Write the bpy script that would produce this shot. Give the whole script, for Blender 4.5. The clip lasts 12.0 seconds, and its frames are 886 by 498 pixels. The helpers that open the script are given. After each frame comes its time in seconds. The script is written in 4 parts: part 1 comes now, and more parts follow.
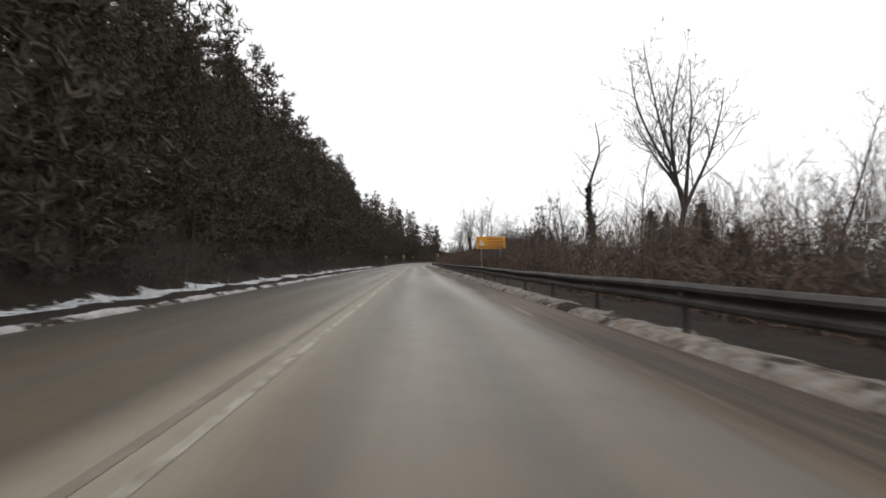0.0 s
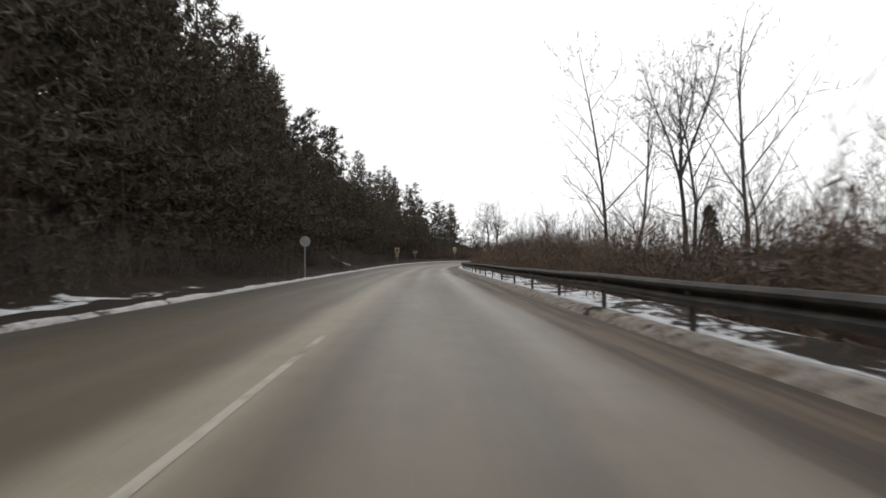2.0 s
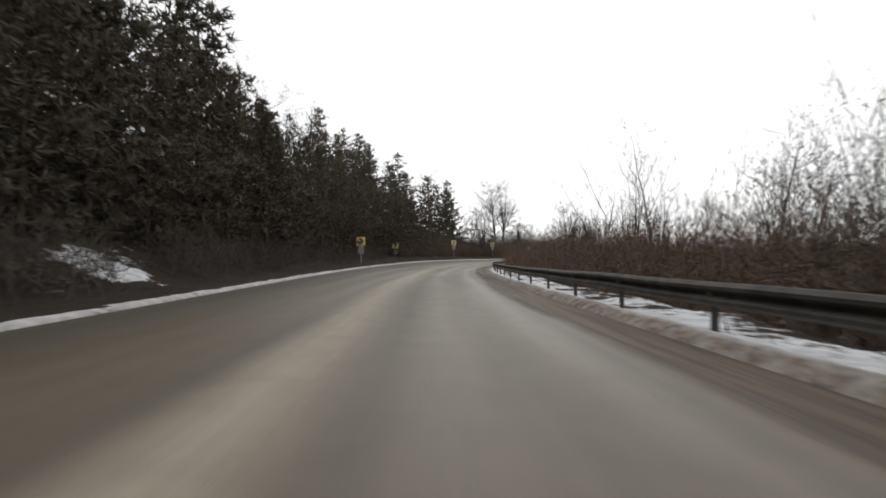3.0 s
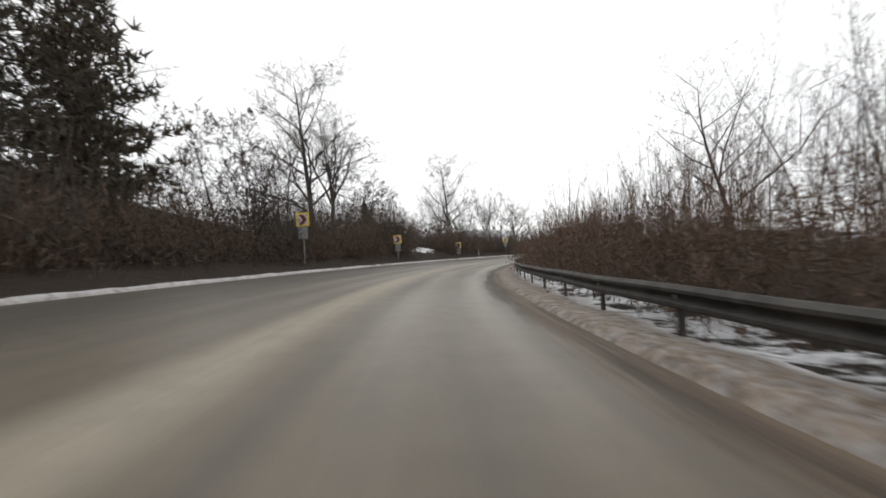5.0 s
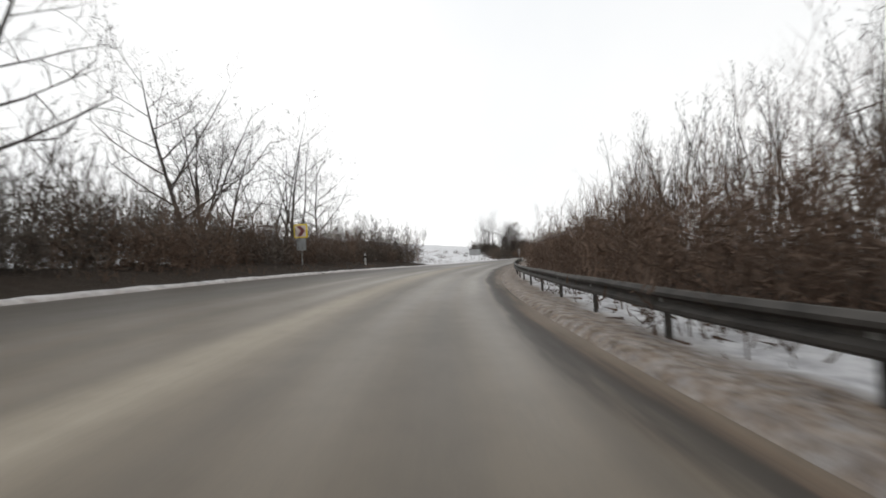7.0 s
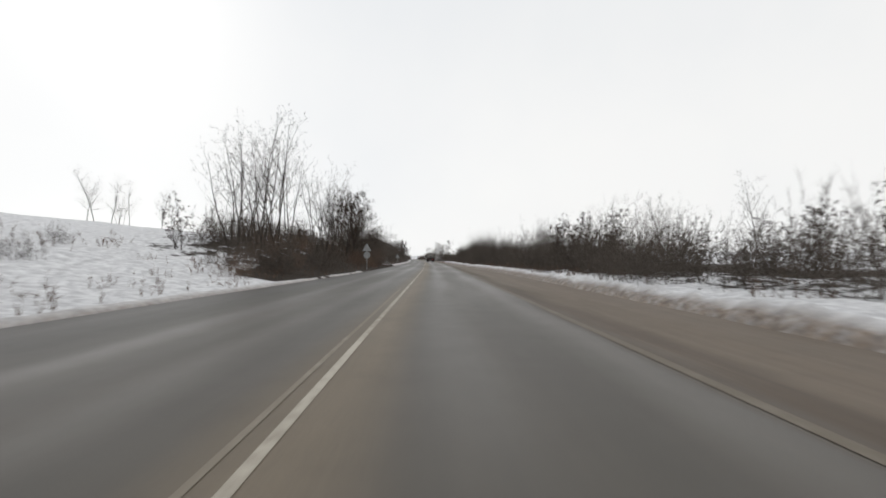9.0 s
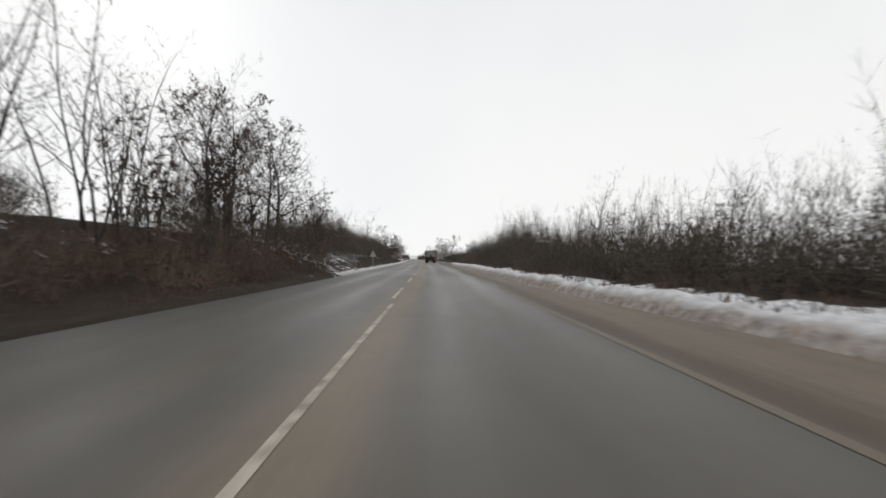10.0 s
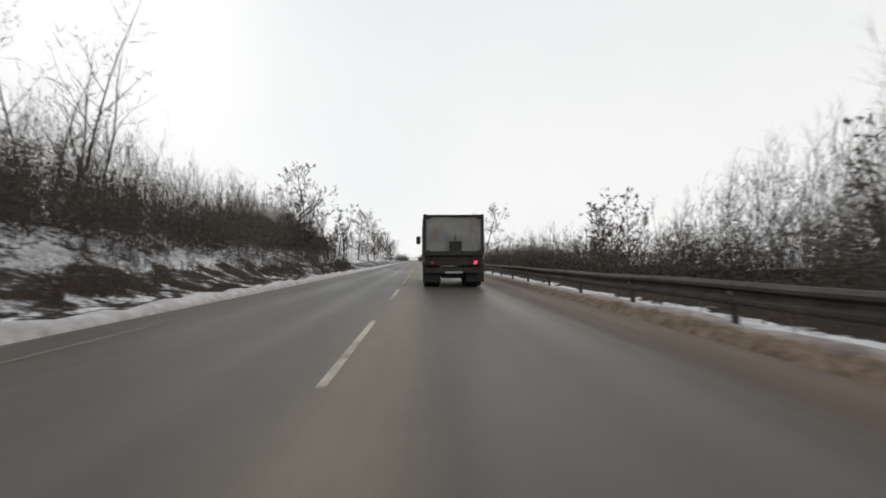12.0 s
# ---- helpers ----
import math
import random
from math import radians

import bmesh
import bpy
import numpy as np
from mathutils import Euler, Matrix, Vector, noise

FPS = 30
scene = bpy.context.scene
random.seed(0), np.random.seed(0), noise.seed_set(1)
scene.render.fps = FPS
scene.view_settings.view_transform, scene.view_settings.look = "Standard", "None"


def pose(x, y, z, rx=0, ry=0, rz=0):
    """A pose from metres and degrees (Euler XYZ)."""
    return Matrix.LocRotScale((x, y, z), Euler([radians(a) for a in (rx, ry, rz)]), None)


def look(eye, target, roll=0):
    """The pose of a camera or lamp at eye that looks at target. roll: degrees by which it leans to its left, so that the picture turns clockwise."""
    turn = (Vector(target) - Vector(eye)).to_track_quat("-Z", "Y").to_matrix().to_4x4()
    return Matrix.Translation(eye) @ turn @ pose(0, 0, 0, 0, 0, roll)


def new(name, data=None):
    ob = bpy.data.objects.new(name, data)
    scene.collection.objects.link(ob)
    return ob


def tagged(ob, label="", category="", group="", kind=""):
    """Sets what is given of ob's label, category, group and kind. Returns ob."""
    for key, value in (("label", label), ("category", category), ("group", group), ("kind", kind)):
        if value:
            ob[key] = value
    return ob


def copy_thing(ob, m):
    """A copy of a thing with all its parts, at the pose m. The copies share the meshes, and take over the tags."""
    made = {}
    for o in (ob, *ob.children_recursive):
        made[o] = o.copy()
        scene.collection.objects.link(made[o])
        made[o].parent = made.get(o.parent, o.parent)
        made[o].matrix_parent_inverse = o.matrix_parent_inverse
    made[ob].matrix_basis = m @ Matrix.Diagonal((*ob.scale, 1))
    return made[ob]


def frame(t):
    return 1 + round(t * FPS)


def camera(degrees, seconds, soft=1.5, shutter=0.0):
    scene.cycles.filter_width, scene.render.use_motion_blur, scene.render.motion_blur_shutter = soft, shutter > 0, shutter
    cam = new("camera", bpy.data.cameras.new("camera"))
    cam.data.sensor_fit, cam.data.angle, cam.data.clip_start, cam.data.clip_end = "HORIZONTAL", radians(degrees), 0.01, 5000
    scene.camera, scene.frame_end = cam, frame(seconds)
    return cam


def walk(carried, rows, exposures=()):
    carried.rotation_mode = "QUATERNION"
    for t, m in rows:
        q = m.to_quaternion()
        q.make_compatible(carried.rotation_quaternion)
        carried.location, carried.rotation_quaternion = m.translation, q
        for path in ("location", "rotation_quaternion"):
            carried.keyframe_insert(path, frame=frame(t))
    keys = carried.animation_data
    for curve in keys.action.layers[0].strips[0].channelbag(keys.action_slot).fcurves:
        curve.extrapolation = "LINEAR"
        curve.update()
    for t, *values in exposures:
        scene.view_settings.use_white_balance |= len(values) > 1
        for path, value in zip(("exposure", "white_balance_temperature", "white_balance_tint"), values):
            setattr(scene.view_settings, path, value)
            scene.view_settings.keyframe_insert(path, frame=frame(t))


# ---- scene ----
# ---- the road's line: s metres along it, u metres to its right ----
SPEED = 39.0          # metres along the road in a second
EYE = 0.95            # lens above the asphalt
S0, S1, STEP = -120.0, 1500.0, 1.0


def knots(x, *pairs):
    """Straight runs between (x, y) knots, rounded at the corners."""
    xs, ys = [p[0] for p in pairs], [p[1] for p in pairs]
    return sum(np.interp(np.asarray(x, float) + d, xs, ys) for d in (-8, -4, 0, 4, 8)) / 5


def bend(s):
    """Curvature to the right, 1/m."""
    return knots(s, (60, 0), (90, 0.00056), (120, 0.0018), (150, 0.00425), (185, 0.0067), (268, 0.00685),
                 (300, 0.0056), (335, 0.0030), (358, 0), (400, -0.0003), (520, -0.0003), (560, 0))


S_AXIS = np.arange(S0, S1 + STEP, STEP)
TURN = -np.cumsum(bend(S_AXIS)) * STEP                       # heading from +y, left positive
TURN -= np.interp(0, S_AXIS, TURN)
LINE_X = np.cumsum(-np.sin(TURN)) * STEP
LINE_Y = np.cumsum(np.cos(TURN)) * STEP
LINE_X -= np.interp(0, S_AXIS, LINE_X)
LINE_Y -= np.interp(0, S_AXIS, LINE_Y)


def heading(s):
    return np.interp(s, S_AXIS, TURN)


def at(s, u, z=0.0):
    a = heading(s)
    return (np.interp(s, S_AXIS, LINE_X) + np.cos(a) * u, np.interp(s, S_AXIS, LINE_Y) + np.sin(a) * u, z)


def bank(s):
    """Cross slope of the road, falling to the right round the bend."""
    return knots(s, (110, 0), (185, 0.067), (300, 0.067), (350, 0))


def tilt_z(s, u):
    """Height that the cross slope gives the road and its verges."""
    return -bank(s) * np.clip(u, -10, 6)


def over_time(t, *pairs):
    """A value that glides between (seconds, value) knots."""
    return float(knots(np.array(t) * SPEED, *[(k * SPEED, v) for k, v in pairs]))


def eye_pose(t):
    s = SPEED * t
    lane = over_time(t, (0, 1.28), (1, 1.42), (2, 1.3), (3, 1.1), (5, 1.65), (5.5, 1.75), (6, 2.2), (6.5, 1.95), (7.2, 1.95), (8.7, 0.95), (11, 0.92), (12, 0.76))
    yaw = over_time(t, (0, -3.4), (1, -3.3), (3, -2.3), (5, -3.4), (5.5, -3.5), (6, -2.5), (6.5, -2.8), (7.2, -2.2), (9.5, -1.2), (11, -1.4), (12, -2.4))
    pitch = over_time(t, (0, 1.5), (1, 1.5), (3, 1.0), (5, 0.95), (6, 1.1), (7, 1.2), (11, 1.1), (12, 1.3))
    slope = float(bank(s))
    lean = math.degrees(math.atan(slope)) - 0.9 * slope / 0.067 + 0.3
    x, y, z = at(s, lane, EYE + float(tilt_z(s, lane)))
    return float(x), float(y), z, 90 + pitch, lean, math.degrees(float(heading(s))) + yaw


cam = camera(86.2, 12.0, soft=1.7, shutter=0.09)
walk(cam, [(k / 5, pose(*eye_pose(k / 5))) for k in range(61)],
     exposures=[(0.0, 0.2), (5.5, 0.2), (7.0, 0.05), (9.0, -0.1), (12.0, -0.1)])

# ---- overcast winter daylight ----
world = bpy.data.worlds.new("overcast_sky")
scene.world = world
world.use_nodes = True
wn, wl = world.node_tree.nodes, world.node_tree.links
sky = wn.new("ShaderNodeTexSky")
sky.sky_type, sky.sun_disc = "NISHITA", False
sky.sun_elevation, sky.sun_rotation = radians(28), radians(40)
grey = wn.new("ShaderNodeHueSaturation")
grey.inputs["Saturation"].default_value = 0.25
grey.inputs["Value"].default_value = 0.10
wl.new(sky.outputs[0], grey.inputs["Color"])
coord = wn.new("ShaderNodeTexCoord")
cloud = wn.new("ShaderNodeTexNoise")
cloud.inputs["Scale"].default_value, cloud.inputs["Detail"].default_value = 1.6, 5.0
wl.new(coord.outputs["Generated"], cloud.inputs["Vector"])
ramp = wn.new("ShaderNodeValToRGB")
ramp.color_ramp.elements[0].color = (0.93, 0.95, 0.97, 1)
ramp.color_ramp.elements[1].color = (1.04, 1.04, 1.03, 1)
ramp.color_ramp.elements[0].position, ramp.color_ramp.elements[1].position = 0.3, 0.7
wl.new(cloud.outputs["Fac"], ramp.inputs[0])
blend = wn.new("ShaderNodeMix")
blend.data_type = "RGBA"
blend.inputs[0].default_value = 0.9
wl.new(grey.outputs[0], blend.inputs[6])
wl.new(ramp.outputs[0], blend.inputs[7])
wl.new(blend.outputs[2], wn["Background"].inputs[0])
wn["Background"].inputs[1].default_value = 1.0

sun = new("sun", bpy.data.lights.new("sun", "SUN"))
sun.data.energy, sun.data.angle, sun.data.color = 0.5, radians(60), (1, 0.98, 0.95)
sun.matrix_world = look((0, 0, 50), (20, 24, 33))


# ---- materials ----
class Nodes:
    """A node material in the making."""

    def __init__(self, name, rough=0.8, metal=0.0, spec=0.5):
        self.m = bpy.data.materials.new(name)
        self.m.use_nodes = True
        self.n, self.l = self.m.node_tree.nodes, self.m.node_tree.links
        self.b = self.n["Principled BSDF"]
        self.b.inputs["Roughness"].default_value = rough
        self.b.inputs["Metallic"].default_value = metal
        self.b.inputs["Specular IOR Level"].default_value = spec
        self.co = self.n.new("ShaderNodeTexCoord").outputs["Object"]

    def noise(self, scale, detail=4.0, rough=0.55, stretch=None):
        t = self.n.new("ShaderNodeTexNoise")
        t.inputs["Scale"].default_value, t.inputs["Detail"].default_value = scale, detail
        t.inputs["Roughness"].default_value = rough
        src = self.co
        if stretch:
            mp = self.n.new("ShaderNodeMapping")
            mp.inputs["Scale"].default_value = stretch
            self.l.new(src, mp.inputs[0])
            src = mp.outputs[0]
        self.l.new(src, t.inputs["Vector"])
        return t.outputs["Fac"]

    def lanewise(self, scale, long=0.06, detail=5.0, rough=0.6):
        """Noise drawn out along the road."""
        c = self.n.new("ShaderNodeCombineXYZ")
        self.l.new(self.attr("across"), c.inputs[0])
        self.l.new(self.math("MULTIPLY", self.attr("along"), long), c.inputs[1])
        t = self.n.new("ShaderNodeTexNoise")
        t.inputs["Scale"].default_value, t.inputs["Detail"].default_value = scale, detail
        t.inputs["Roughness"].default_value = rough
        self.l.new(c.outputs[0], t.inputs["Vector"])
        return t.outputs["Fac"]

    def attr(self, name):
        a = self.n.new("ShaderNodeAttribute")
        a.attribute_name = name
        return a.outputs["Fac"]

    def math(self, op, a, b=None, clamp=False):
        t = self.n.new("ShaderNodeMath")
        t.operation, t.use_clamp = op, clamp
        for k, v in enumerate((a, b)):
            if v is None:
                continue
            if isinstance(v, (int, float)):
                t.inputs[k].default_value = v
            else:
                self.l.new(v, t.inputs[k])
        return t.outputs[0]

    def step(self, value, lo, hi, to0=0.0, to1=1.0):
        t = self.n.new("ShaderNodeMapRange")
        t.interpolation_type = "SMOOTHSTEP"
        self.l.new(value, t.inputs[0])
        for k, v in enumerate((lo, hi, to0, to1)):
            t.inputs[k + 1].default_value = v
        return t.outputs[0]

    def mix(self, fac, a, b):
        t = self.n.new("ShaderNodeMix")
        t.data_type = "RGBA"
        for k, v in ((0, fac), (6, a), (7, b)):
            if isinstance(v, tuple):
                t.inputs[k].default_value = (*v, 1)
            elif isinstance(v, (int, float)):
                t.inputs[k].default_value = v
            else:
                self.l.new(v, t.inputs[k])
        return t.outputs[2]

    def random(self):
        return self.n.new("ShaderNodeObjectInfo").outputs["Random"]

    def island(self):
        return self.n.new("ShaderNodeNewGeometry").outputs["Random Per Island"]

    def done(self, color, rough=None, bump=None, strength=0.3, depth=0.02):
        if isinstance(color, tuple):
            self.b.inputs["Base Color"].default_value = (*color, 1)
        else:
            self.l.new(color, self.b.inputs["Base Color"])
        if rough is not None:
            self.l.new(rough, self.b.inputs["Roughness"])
        if bump is not None:
            t = self.n.new("ShaderNodeBump")
            t.inputs["Strength"].default_value, t.inputs["Distance"].default_value = strength, depth
            self.l.new(bump, t.inputs["Height"])
            self.l.new(t.outputs[0], self.b.inputs["Normal"])
        return self.m


def asphalt():
    """Wet, salted asphalt: darker strips along the lanes, glossier wheel tracks, pale silt between the strips and along
    the centre, brown slush on the shoulder.
    """
    k = Nodes("wet_asphalt", 0.4, 0.0, 0.4)
    u = k.attr("across")
    wander = k.math("MULTIPLY", k.math("SUBTRACT", k.lanewise(0.35, 0.1, 3), 0.5), 0.7)
    wob = k.math("ADD", u, wander)
    fine, grit = k.lanewise(5.0, 0.035, 4, 0.6), k.noise(60, 3)
    slow = k.lanewise(0.5, 0.12, 4, 0.5)
    silt = k.mix(fine, (0.118, 0.094, 0.064), (0.166, 0.133, 0.092))
    bare = k.mix(fine, (0.056, 0.048, 0.038), (0.08, 0.068, 0.053))
    wheel, strip_dark = None, None
    for c, w, to in ((1.2, 0.5, 0), (2.65, 0.5, 0), (-1.15, 0.5, 0), (-2.6, 0.5, 0), (1.95, 0.42, 1), (0.72, 0.3, 1), (-1.9, 0.5, 1), (-0.7, 0.35, 1), (3.0, 0.3, 1)):
        one = k.step(k.math("ABSOLUTE", k.math("SUBTRACT", wob, c)), 0.0, w, 1.0, 0.0)
        if to:
            strip_dark = one if strip_dark is None else k.math("MAXIMUM", strip_dark, one)
        else:
            wheel = one if wheel is None else k.math("MAXIMUM", wheel, one)
    base = k.mix(k.math("MULTIPLY", strip_dark, k.step(k.lanewise(0.8, 0.05, 3), 0.25, 0.7, 0.15, 0.55)), silt, bare)
    base = k.mix(k.step(slow, 0.35, 0.75, 0.0, 0.4), base, (0.066, 0.057, 0.046))
    # shade from the left, put into the colour: far lane darkens outwards
    outer = k.step(k.math("MULTIPLY", wob, -1.0), 1.8, 4.2, 0.0, 0.8)
    base = k.mix(outer, base, k.mix(fine, (0.036, 0.030, 0.024), (0.062, 0.053, 0.042)))
    later = k.step(k.attr("along"), 290, 350)
    base = k.mix(k.math("MULTIPLY", later, 0.72), base, k.mix(fine, (0.028, 0.026, 0.023), (0.044, 0.041, 0.036)))
    shift = k.step(k.attr("along"), 110, 170, -0.12, -0.2)
    shift = k.math("ADD", shift, k.step(k.attr("along"), 310, 350, 0.0, 0.46))
    centre = k.step(k.math("ABSOLUTE", k.math("SUBTRACT", wob, shift)), 0.05, 0.72, 1.0, 0.0)
    pale = k.mix(fine, (0.23, 0.197, 0.149), (0.35, 0.304, 0.236))
    tan = k.mix(fine, (0.12, 0.096, 0.067), (0.185, 0.15, 0.108))
    base = k.mix(centre, base, k.mix(later, pale, tan))
    ragged = k.math("ADD", u, k.math("MULTIPLY", k.math("SUBTRACT", k.lanewise(1.1, 0.09, 5), 0.5), 1.1))
    mud = k.step(ragged, 3.0, 3.45, 0.0, 0.95)
    slush = k.lanewise(2.6, 0.05, 5, 0.65)
    brown = k.mix(k.step(slush, 0.38, 0.62), (0.036, 0.024, 0.015), (0.118, 0.08, 0.051))
    brown = k.mix(k.step(k.lanewise(3.7, 0.04, 4), 0.6, 0.72, 0.0, 0.6), brown, (0.26, 0.22, 0.175))
    brown = k.mix(k.math("MULTIPLY", later, 0.75), brown, k.mix(slow, (0.075, 0.054, 0.037), (0.105, 0.078, 0.055)))
    rut = k.step(k.math("ABSOLUTE", k.math("SUBTRACT", ragged, 3.32)), 0.06, 0.26, 0.85, 0.0)
    rut = k.math("MULTIPLY", rut, k.math("MULTIPLY", k.step(k.attr("along"), 190, 225), k.step(k.attr("along"), 300, 330, 1.0, 0.0)))
    brown = k.mix(k.math("MULTIPLY", k.step(ragged, 3.5, 3.9, 0.0, 0.55), k.step(k.attr("along"), 190, 225)), brown, k.mix(slush, (0.13, 0.1, 0.072), (0.24, 0.195, 0.15)))
    base = k.mix(mud, base, brown)
    base = k.mix(rut, base, (0.03, 0.024, 0.018))
    blotch = k.noise(1.7, 6, 0.68)
    base = k.mix(k.step(blotch, 0.4, 0.75, 0.0, 0.18), base, (0.05, 0.044, 0.037))
    base = k.mix(k.math("MULTIPLY", k.step(grit, 0.45, 0.7), 0.25), base, (0.05, 0.046, 0.042))
    wet = k.math("SUBTRACT", k.step(slow, 0.3, 0.7, 0.44, 0.54), k.math("MULTIPLY", wheel, 0.07))
    wet = k.math("ADD", wet, k.math("MULTIPLY", k.math("SUBTRACT", blotch, 0.5), 0.08))
    wet = k.math("ADD", wet, k.math("MAXIMUM", k.math("MULTIPLY", mud, 0.25), k.math("MULTIPLY", centre, 0.12)), True)
    return k.done(base, wet, grit, 0.22, 0.004)


def soil_and_snow():
    """Leaf litter and dead grass with lying snow, the cover given by the attribute 'snow'."""
    k = Nodes("litter_and_snow", 0.9, 0.0, 0.2)
    litter = k.mix(k.noise(2.2, 6, 0.7), (0.014, 0.0105, 0.008), (0.043, 0.031, 0.022))
    litter = k.mix(k.step(k.noise(14, 4, 0.6), 0.5, 0.75), litter, (0.048, 0.034, 0.023))
    dirt = k.attr("dirt")
    white = k.mix(k.step(k.noise(3.0, 6, 0.65), 0.3, 0.7), (0.5, 0.5, 0.515), (0.8, 0.805, 0.815))
    white = k.mix(k.math("MULTIPLY", dirt, k.step(k.noise(4.5, 6, 0.7), 0.25, 0.7, 0.6, 1.0)), white, k.mix(k.step(k.noise(5.0, 7, 0.72), 0.28, 0.7), (0.085, 0.06, 0.042), (0.27, 0.205, 0.15)))
    patch = k.math("ADD", k.math("MULTIPLY", k.noise(0.9, 7, 0.62), 0.75), k.math("MULTIPLY", k.noise(6.0, 4, 0.6), 0.25))
    cover = k.step(k.math("ADD", patch, k.math("SUBTRACT", k.attr("snow"), 0.5)), 0.5, 0.58)
    return k.done(k.mix(cover, litter, white), None, k.math("ADD", k.noise(7, 6, 0.7), k.noise(2.6, 4, 0.6)), 0.8, 0.09)


def plain(name, lo, hi, scale=8.0, rough=0.7, metal=0.0, spec=0.4, bump=0.2, stretch=None):
    k = Nodes(name, rough, metal, spec)
    n = k.noise(scale, 5, 0.6, stretch)
    return k.done(k.mix(k.step(n, 0.25, 0.75), lo, hi), None, n, bump, 0.01)


def rusty_paint(name):
    """Dull grey paint with scuffs, mud from below and rust stains."""
    k = Nodes(name, 0.6, 0.1, 0.4)
    col = k.mix(k.noise(3.0, 6, 0.65), (0.14, 0.142, 0.136), (0.25, 0.245, 0.23))
    col = k.mix(k.step(k.noise(1.1, 4, 0.6), 0.52, 0.68, 0.0, 0.7), col, (0.17, 0.1, 0.06))
    col = k.mix(k.step(k.noise(6, 5, 0.7, (1, 1, 0.2)), 0.55, 0.75, 0.0, 0.6), col, (0.08, 0.07, 0.06))
    return k.done(col, None, k.noise(9, 5), 0.3, 0.01)


def bark(name, lo, hi):
    k = Nodes(name, 0.9, 0.0, 0.2)
    col = k.mix(k.noise(5, 5, 0.6, (1, 1, 0.25)), lo, hi)
    col = k.mix(k.math("MULTIPLY", k.random(), 0.45), col, (0.03, 0.025, 0.022))
    return k.done(col, None, k.noise(18, 4, 0.6, (1, 1, 0.2)), 0.5, 0.01)


def foliage(name, lo, hi):
    k = Nodes(name, 0.8, 0.0, 0.2)
    return k.done(k.mix(k.island(), lo, hi))


def worn_paint(name, lo, hi, bright=(0.36, 0.335, 0.285), worn=(0.185, 0.16, 0.124)):
    k = Nodes(name, 0.65, 0.0, 0.3)
    wear = k.step(k.math("ADD", k.math("MULTIPLY", k.noise(3.5, 7, 0.75), 1.3), k.math("MULTIPLY", k.math("SUBTRACT", k.noise(0.4, 3), 0.5), 0.9)), lo, hi, 0.15, 0.97)
    return k.done(k.mix(wear, bright, worn))


MAT = {
    "asphalt": asphalt(), "ground": soil_and_snow(), "paint": worn_paint("worn_road_paint", 0.5, 0.9, (0.46, 0.425, 0.36)), "faint": worn_paint("nearly_worn_off_paint", 0.22, 0.7, (0.185, 0.162, 0.13), (0.127, 0.106, 0.079)),
    "bark": bark("grey_brown_bark", (0.028, 0.024, 0.021), (0.08, 0.068, 0.058)),
    "twig": bark("dark_twigs", (0.032, 0.026, 0.022), (0.07, 0.056, 0.047)),
    "brush": bark("red_brown_brush", (0.095, 0.066, 0.049), (0.21, 0.143, 0.106)),
    "grey_brush": bark("grey_brush", (0.06, 0.051, 0.043), (0.15, 0.126, 0.106)),
    "needles": foliage("dark_pine_needles", (0.054, 0.046, 0.035), (0.108, 0.091, 0.068)),
    "ivy": foliage("dark_ivy_leaves", (0.012, 0.012, 0.007), (0.035, 0.036, 0.02)),
    "dry_leaf": foliage("withered_brown_leaves", (0.025, 0.018, 0.013), (0.07, 0.048, 0.034)),
    "pine_bark": bark("pine_bark", (0.04, 0.028, 0.02), (0.10, 0.066, 0.046)),
    "steel": plain("galvanised_steel", (0.22, 0.22, 0.215), (0.36, 0.355, 0.34), 3.0, 0.55, 0.35, 0.5, 0.1),
    "rail": plain("dirty_galvanised_rail", (0.034, 0.031, 0.028), (0.085, 0.077, 0.069), 2.5, 0.75, 0.1, 0.35, 0.2),
    "sign_back": plain("grey_sign_back", (0.24, 0.25, 0.25), (0.33, 0.34, 0.34), 4.0, 0.5, 0.2, 0.5, 0.05),
    "yellow": plain("yellow_sign_film", (0.72, 0.52, 0.02), (0.85, 0.66, 0.05), 3.0, 0.45, 0, 0.5, 0.03),
    "pale": plain("dirty_white_sign_film", (0.5, 0.42, 0.4), (0.66, 0.58, 0.54), 5.0, 0.5, 0, 0.5, 0.03),
    "maroon": plain("dark_red_sign_film", (0.12, 0.03, 0.03), (0.2, 0.05, 0.05), 5.0, 0.5, 0, 0.5, 0.03),
    "orange": plain("orange_board_film", (0.62, 0.24, 0.01), (0.78, 0.34, 0.02), 2.0, 0.5, 0, 0.5, 0.03),
    "bars": plain("dull_brown_lettering", (0.3, 0.12, 0.015), (0.38, 0.16, 0.02), 4.0, 0.6, 0, 0.4, 0.03),
    "white": plain("grimy_white_plastic", (0.3, 0.29, 0.27), (0.52, 0.51, 0.49), 5.0, 0.5, 0, 0.5, 0.03),
    "black": plain("black_rubber", (0.012, 0.012, 0.012), (0.03, 0.029, 0.027), 9.0, 0.75, 0, 0.4, 0.2),
    "chassis": plain("muddy_black_steel", (0.012, 0.0115, 0.011), (0.042, 0.036, 0.03), 3.0, 0.7, 0.1, 0.4, 0.3),
    "panel": rusty_paint("worn_grey_tailgate_paint"),
    "tired": worn_paint("tired_road_paint", 0.33, 0.66, (0.3, 0.275, 0.23)),
    "body": plain("dull_grey_green_steel", (0.10, 0.105, 0.1), (0.18, 0.18, 0.165), 2.0, 0.6, 0.1, 0.4, 0.2),
}


